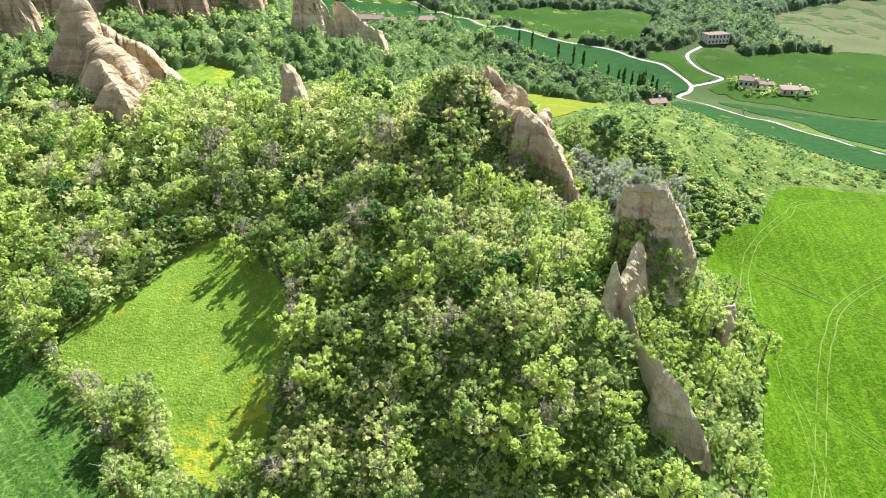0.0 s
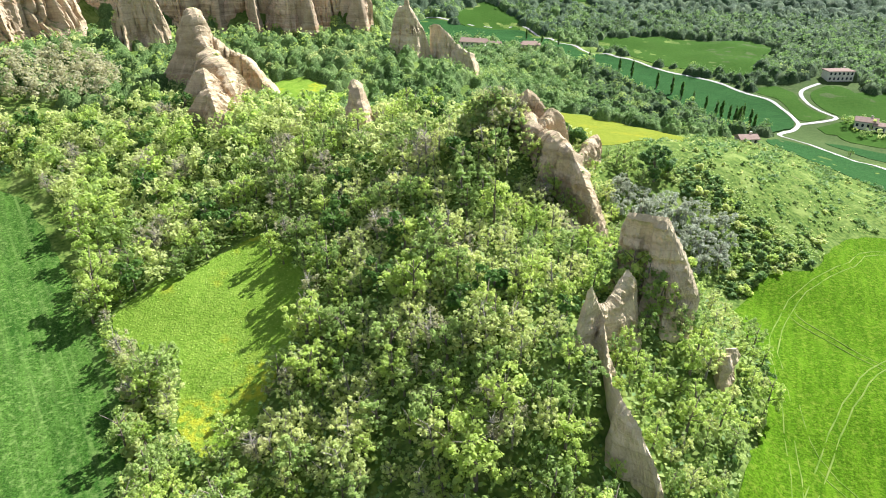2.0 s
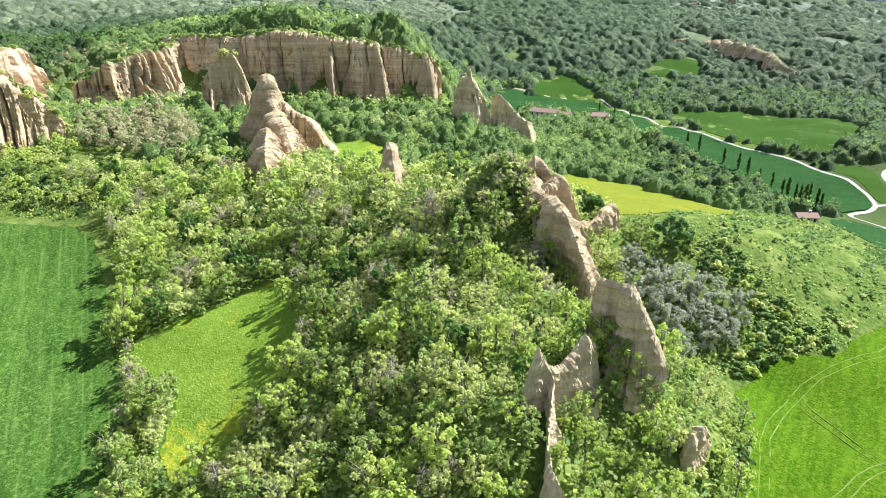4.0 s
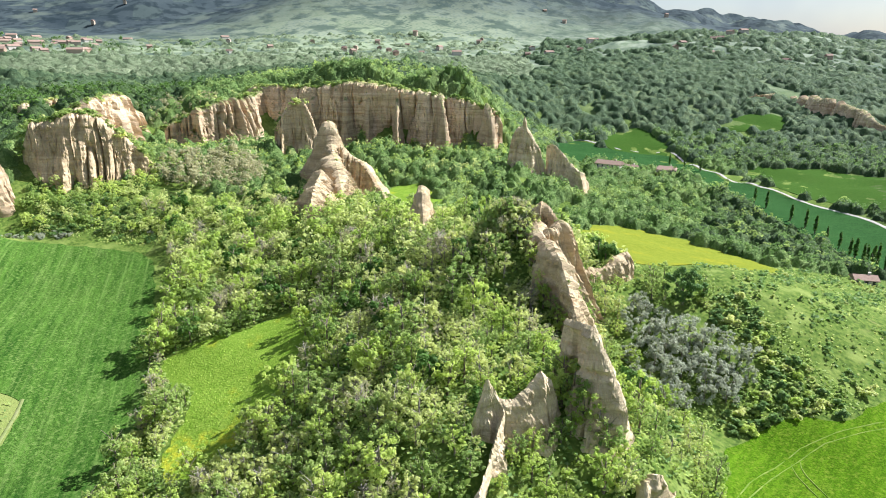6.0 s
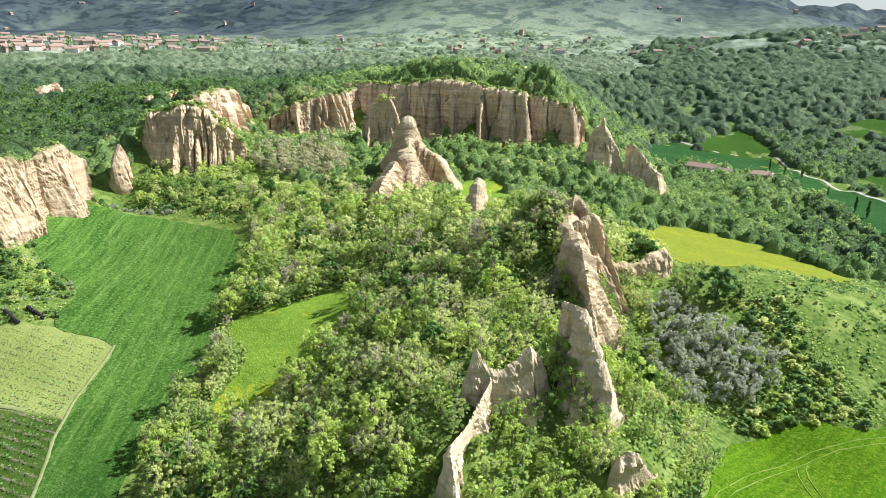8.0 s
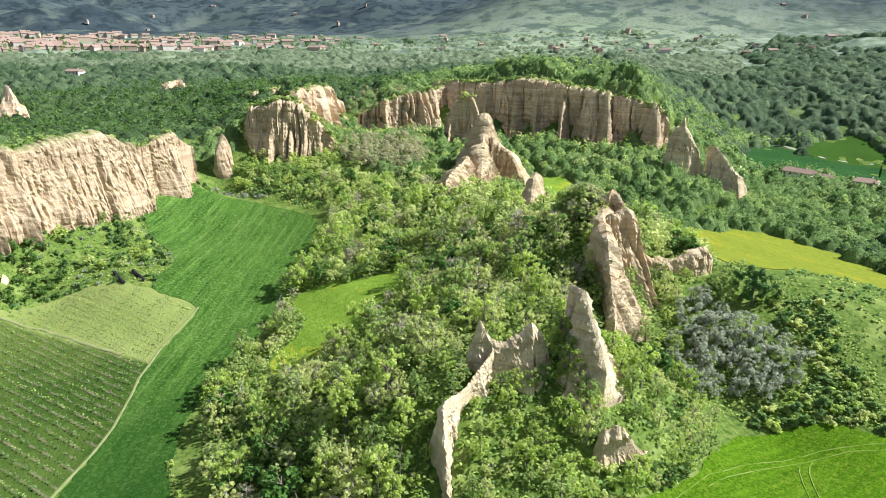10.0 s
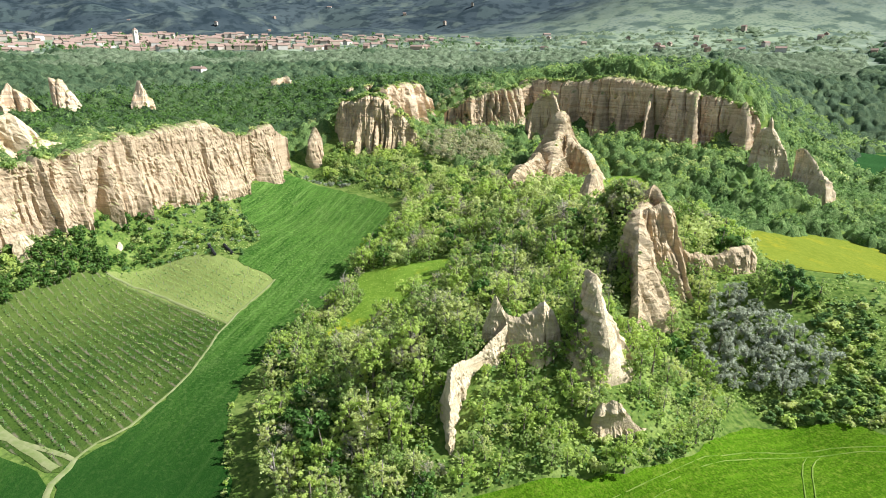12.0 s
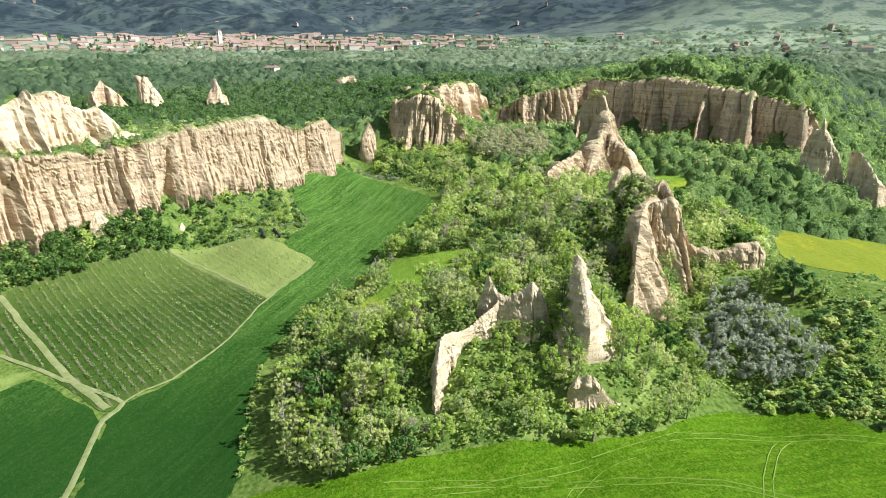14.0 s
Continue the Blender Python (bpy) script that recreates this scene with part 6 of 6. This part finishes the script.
BALE = bale_mesh()
for (x0, y0), (x1, y1), n in (((-133, 55.8), (-122, 55.4), 8), ((-130.5, 61.4), (-121, 61.9), 7)):
    for i in range(n):
        t = i / (n - 1)
        x, y = x0 + t * (x1 - x0), y0 + t * (y1 - y0)
        ob = new("silage_bale", BALE)
        ob.matrix_basis = pose(x, y + 0.1 * math.sin(i * 5), ground(x, y) - 0.05, 0, 0, math.degrees(math.atan2(y1 - y0, x1 - x0)) + 4 * math.sin(i * 3))
        tagged(ob, "round silage bale wrapped in black film", "bale", "silage bales in a row")


def roof_mesh(w, d, h, rise, over=0.5, hip=0.0):
    """A pitched roof with eaves; hip: how far the ridge is drawn in."""
    a, b = w / 2 + over, d / 2 + over
    V = [(-a, -b, h), (a, -b, h), (a, b, h), (-a, b, h), (-a + hip, 0, h + rise), (a - hip, 0, h + rise)]
    V += [(x, y, z - 0.3) for x, y, z in V[:4]]
    F = [(0, 1, 5, 4), (2, 3, 4, 5), (3, 0, 4), (1, 2, 5), (1, 0, 6, 7), (2, 1, 7, 8), (3, 2, 8, 9), (0, 3, 9, 6), (6, 9, 8, 7)]
    return V, F


def house(x, y, w, d, h, turn, rise=2.0, hip=0.0, storeys=2, bays=5, label="plastered farmhouse with a tiled roof", detail=True, wall=None, group="", z=None, chimney=True, name="house"):
    zz = ground(x, y) - 0.3 if z is None else z
    root = new(name)
    root.matrix_basis = pose(x, y, zz, 0, 0, turn)
    tagged(root, label, "house", group)
    part("wall", *boxes([((0, 0, h / 2), (w / 2, d / 2, h / 2), 0)]), wall or PLASTER, root)
    roof = part("roof", *roof_mesh(w, d, h + 0.12, rise, 0.5, hip), ROOF_TILE, root)
    if not detail:
        return root
    if chimney:
        part("chimney", *boxes([((w * 0.22, d * 0.12, h + rise * 0.9), (0.4, 0.4, 0.9), 0), ((w * 0.22, d * 0.12, h + rise * 0.9 + 0.95), (0.5, 0.5, 0.08), 0)]), PLASTER, roof)
    for side in (-1, 1):
        for s in range(storeys):
            for i in range(bays):
                wx, wz = (i + 0.5) / bays * w - w / 2, h * (s + 0.55) / storeys
                win = part("window", *boxes([((wx, side * (d / 2 + 0.02), wz), (0.55, 0.06, 0.8), 0)]), GLASS_DARK, root)
                part("sill", *boxes([((wx, side * (d / 2 + 0.1), wz - 0.9), (0.7, 0.12, 0.06), 0)]), PLASTER, win)
    return root


house(186, 440, 16, 8, 6.2, 12, 1.2, 4.0, 2, 6, "long white two-storey farmhouse with tiled roof")
house(177, 361, 10, 7, 4.2, -20, 1.8, 0, 1, 4, "brick-red tiled farm building by the road")
house(184, 357, 9, 6, 3.6, -15, 1.2, 0, 1, 3, "low farm outbuilding with tiled roof")
house(196, 346, 14, 9, 3.4, -12, 0.8, 0, 1, 4, "low white farm shed with pale roof")
house(99, 284, 8, 6, 1.9, 15, 1.4, 0, 1, 3, "farmhouse with a red tiled roof below the hill")
house(-56, 494, 20, 10, 6.0, -8, 2.4, 0, 2, 5, "old farmhouse with a wide red roof")
house(-41, 500, 10, 8, 4.5, -8, 1.8, 0, 1, 3, "small tiled barn beside the farmhouse")
house(-12, 488, 14, 10, 7.0, 6, 2.2, 2.0, 2, 4, "square white villa with a tiled roof")
house(-596, 152, 14, 10, 7.0, 40, 2.2, 0, 2, 4, "lone white house in the wooded valley")

# the cypress rows by the far field
line = np.array([(30, 474), (57, 427), (80, 389), (99, 355), (111, 330)], float)
along = np.array((0.02, 0.2, 0.27, 0.42, 0.5, 0.56, 0.63, 0.7, 0.76, 0.8, 0.86, 0.92))
row = np.c_[np.interp(along * 4, range(5), line[:, 0]), np.interp(along * 4, range(5), line[:, 1])]
for x, y in [*row.tolist(), (104, 331), (107, 334), (109, 337), (112, 333), (106, 327), (113, 328), (-20, 552), (-6, 536), (8, 522)]:
    CYPRESS.plant(x, y, ground(x, y) - 0.2, flora.uniform(1.15, 1.5), flora.uniform(0.9, 1.15), flora.uniform(0, 6))
for x, y, s in ((-60, 484, 0.9), (-52, 483, 1.1), (-66, 488, 1.0), (-46, 489, 0.9), (-38, 490, 1.0), (-16, 477, 1.1), (-7, 479, 0.9), (-22, 483, 0.9), (-28, 488, 1.0), (0, 484, 0.8)):
    MIDTREE.plant(x, y, ground(x, y) - 0.2, s, 0.9, x, None, "round oak beside the farmhouse")
MIDTREE.plant(150, 303, ground(150, 303), 0.6, 0.9, 0.3, 1, "small round tree beside the road")

# the town on the plateau
town_rng = np.random.default_rng(5)
HOUSE_WALLS = [plain_material("town_plaster", c, tuple(v * 1.15 for v in c), 0.1) for c in ((0.34, 0.28, 0.215), (0.40, 0.355, 0.30), (0.33, 0.24, 0.175), (0.46, 0.43, 0.385))]
TOWN_SHAPES = []
for i, (w, d, h) in enumerate(((9, 7, 5), (12, 8, 5), (8, 7, 4.5), (15, 9, 6), (20, 9, 5))):
    bv, bf = boxes([((0, 0, h / 2 - 2), (w / 2, d / 2, h / 2 + 2), 0)])
    rv, rf = roof_mesh(w, d, h, 2.6, 0.5, 0)
    TOWN_SHAPES.append((mesh_from("wall", bv, bf, HOUSE_WALLS[i % 4]), mesh_from("roof", rv, rf, ROOF_TILE)))


def town_house(x, y, turn, which, group, label, name="town_house"):
    root = new(name)
    root.matrix_basis = pose(x, y, ground(x, y), 0, 0, turn)
    tagged(root, label, "house", group)
    for me, nm in zip(TOWN_SHAPES[which], ("wall", "roof")):
        new(nm, me).parent = root
    return root


spots_town = []
while len(spots_town) < 420:
    b, r = town_rng.normal(79, 10), 1015 + 400 * town_rng.random() ** 1.2
    if 58 < b < 102:
        spots_town.append((r, b, town_rng.normal(b + 10, 16), int(town_rng.integers(0, 5))))
spots_town.sort()
for r, b, turn, which in spots_town[:290]:
    town_house(*polar(b, r), turn, which, "houses of the town", "plastered town house with a red roof")
far_walls, far_roofs = ([], []), ([], [])
for r, b, turn, which in spots_town[290:]:
    x, y = polar(b, r)
    at = pose(x, y, ground(x, y), 0, 0, turn)
    for (V, F), me in zip((far_walls, far_roofs), TOWN_SHAPES[which]):
        o = len(V)
        V.extend(tuple(at @ v.co) for v in me.vertices)
        F.extend(tuple(o + k for k in p.vertices) for p in me.polygons)
quarter = tagged(new("town_quarter"), "crowded far houses of the town", "houses", kind="stuff")
tagged(part("wall", *far_walls, HOUSE_WALLS[1], quarter), kind="stuff")
tagged(part("roof", *far_roofs, ROOF_TILE, quarter), kind="stuff")
for i in range(48):
    b = town_rng.uniform(0, 66)
    x, y = polar(b, town_rng.uniform(1050, 1500))
    town_house(x, y, town_rng.uniform(0, 180), int(town_rng.integers(0, 4)), "villas on the hills", "villa with a red roof among olives", "villa")
for i in range(45):
    b = town_rng.uniform(-15, 105)
    x, y = polar(b, town_rng.uniform(1600, 3000))
    town_house(x, y, town_rng.uniform(0, 180), int(town_rng.integers(0, 4)), "villas on the hills", "pale farmhouse high on the hillside", "hill_farm")
tx, ty = polar(83, 1120)
tower = new("church_tower")
tower.matrix_basis = pose(tx, ty, ground(tx, ty), 0, 0, 20)
tagged(tower, "pale stone bell tower of the town", "church tower")
part("shaft", *boxes([((0, 0, 11), (3, 3, 14), 0), ((0, 0, 25.3), (3.3, 3.3, 0.35), 0)]), PLASTER, tower)
part("roof", *roof_mesh(6, 6, 25.7, 3.5, 0.3, 3.2), ROOF_TILE, tower)
part("belfry_opening", *boxes([((0, 0, 22), (0.9, 3.05, 1.8), 0), ((0, 0, 22), (3.05, 0.9, 1.8), 0)]), GLASS_DARK, tower)

# trees between the houses of the town
tb, tr = town_rng.normal(79, 11, 480), town_rng.uniform(985, 1420, 480)
tx, ty = HUB[0] - tr * np.sin(np.radians(tb)), HUB[1] + tr * np.cos(np.radians(tb))
wood("town_trees", grown(town_rng, low_crowns(1500, 26, 1.3, 4, 2.6, 0.0, 7.0, 7), tx, ty, heights(tx, ty), town_rng.uniform(0.7, 1.4, 480), town_rng.uniform(0.8, 1.5, 480)), LEAF_FAR, "dark trees between the town houses")
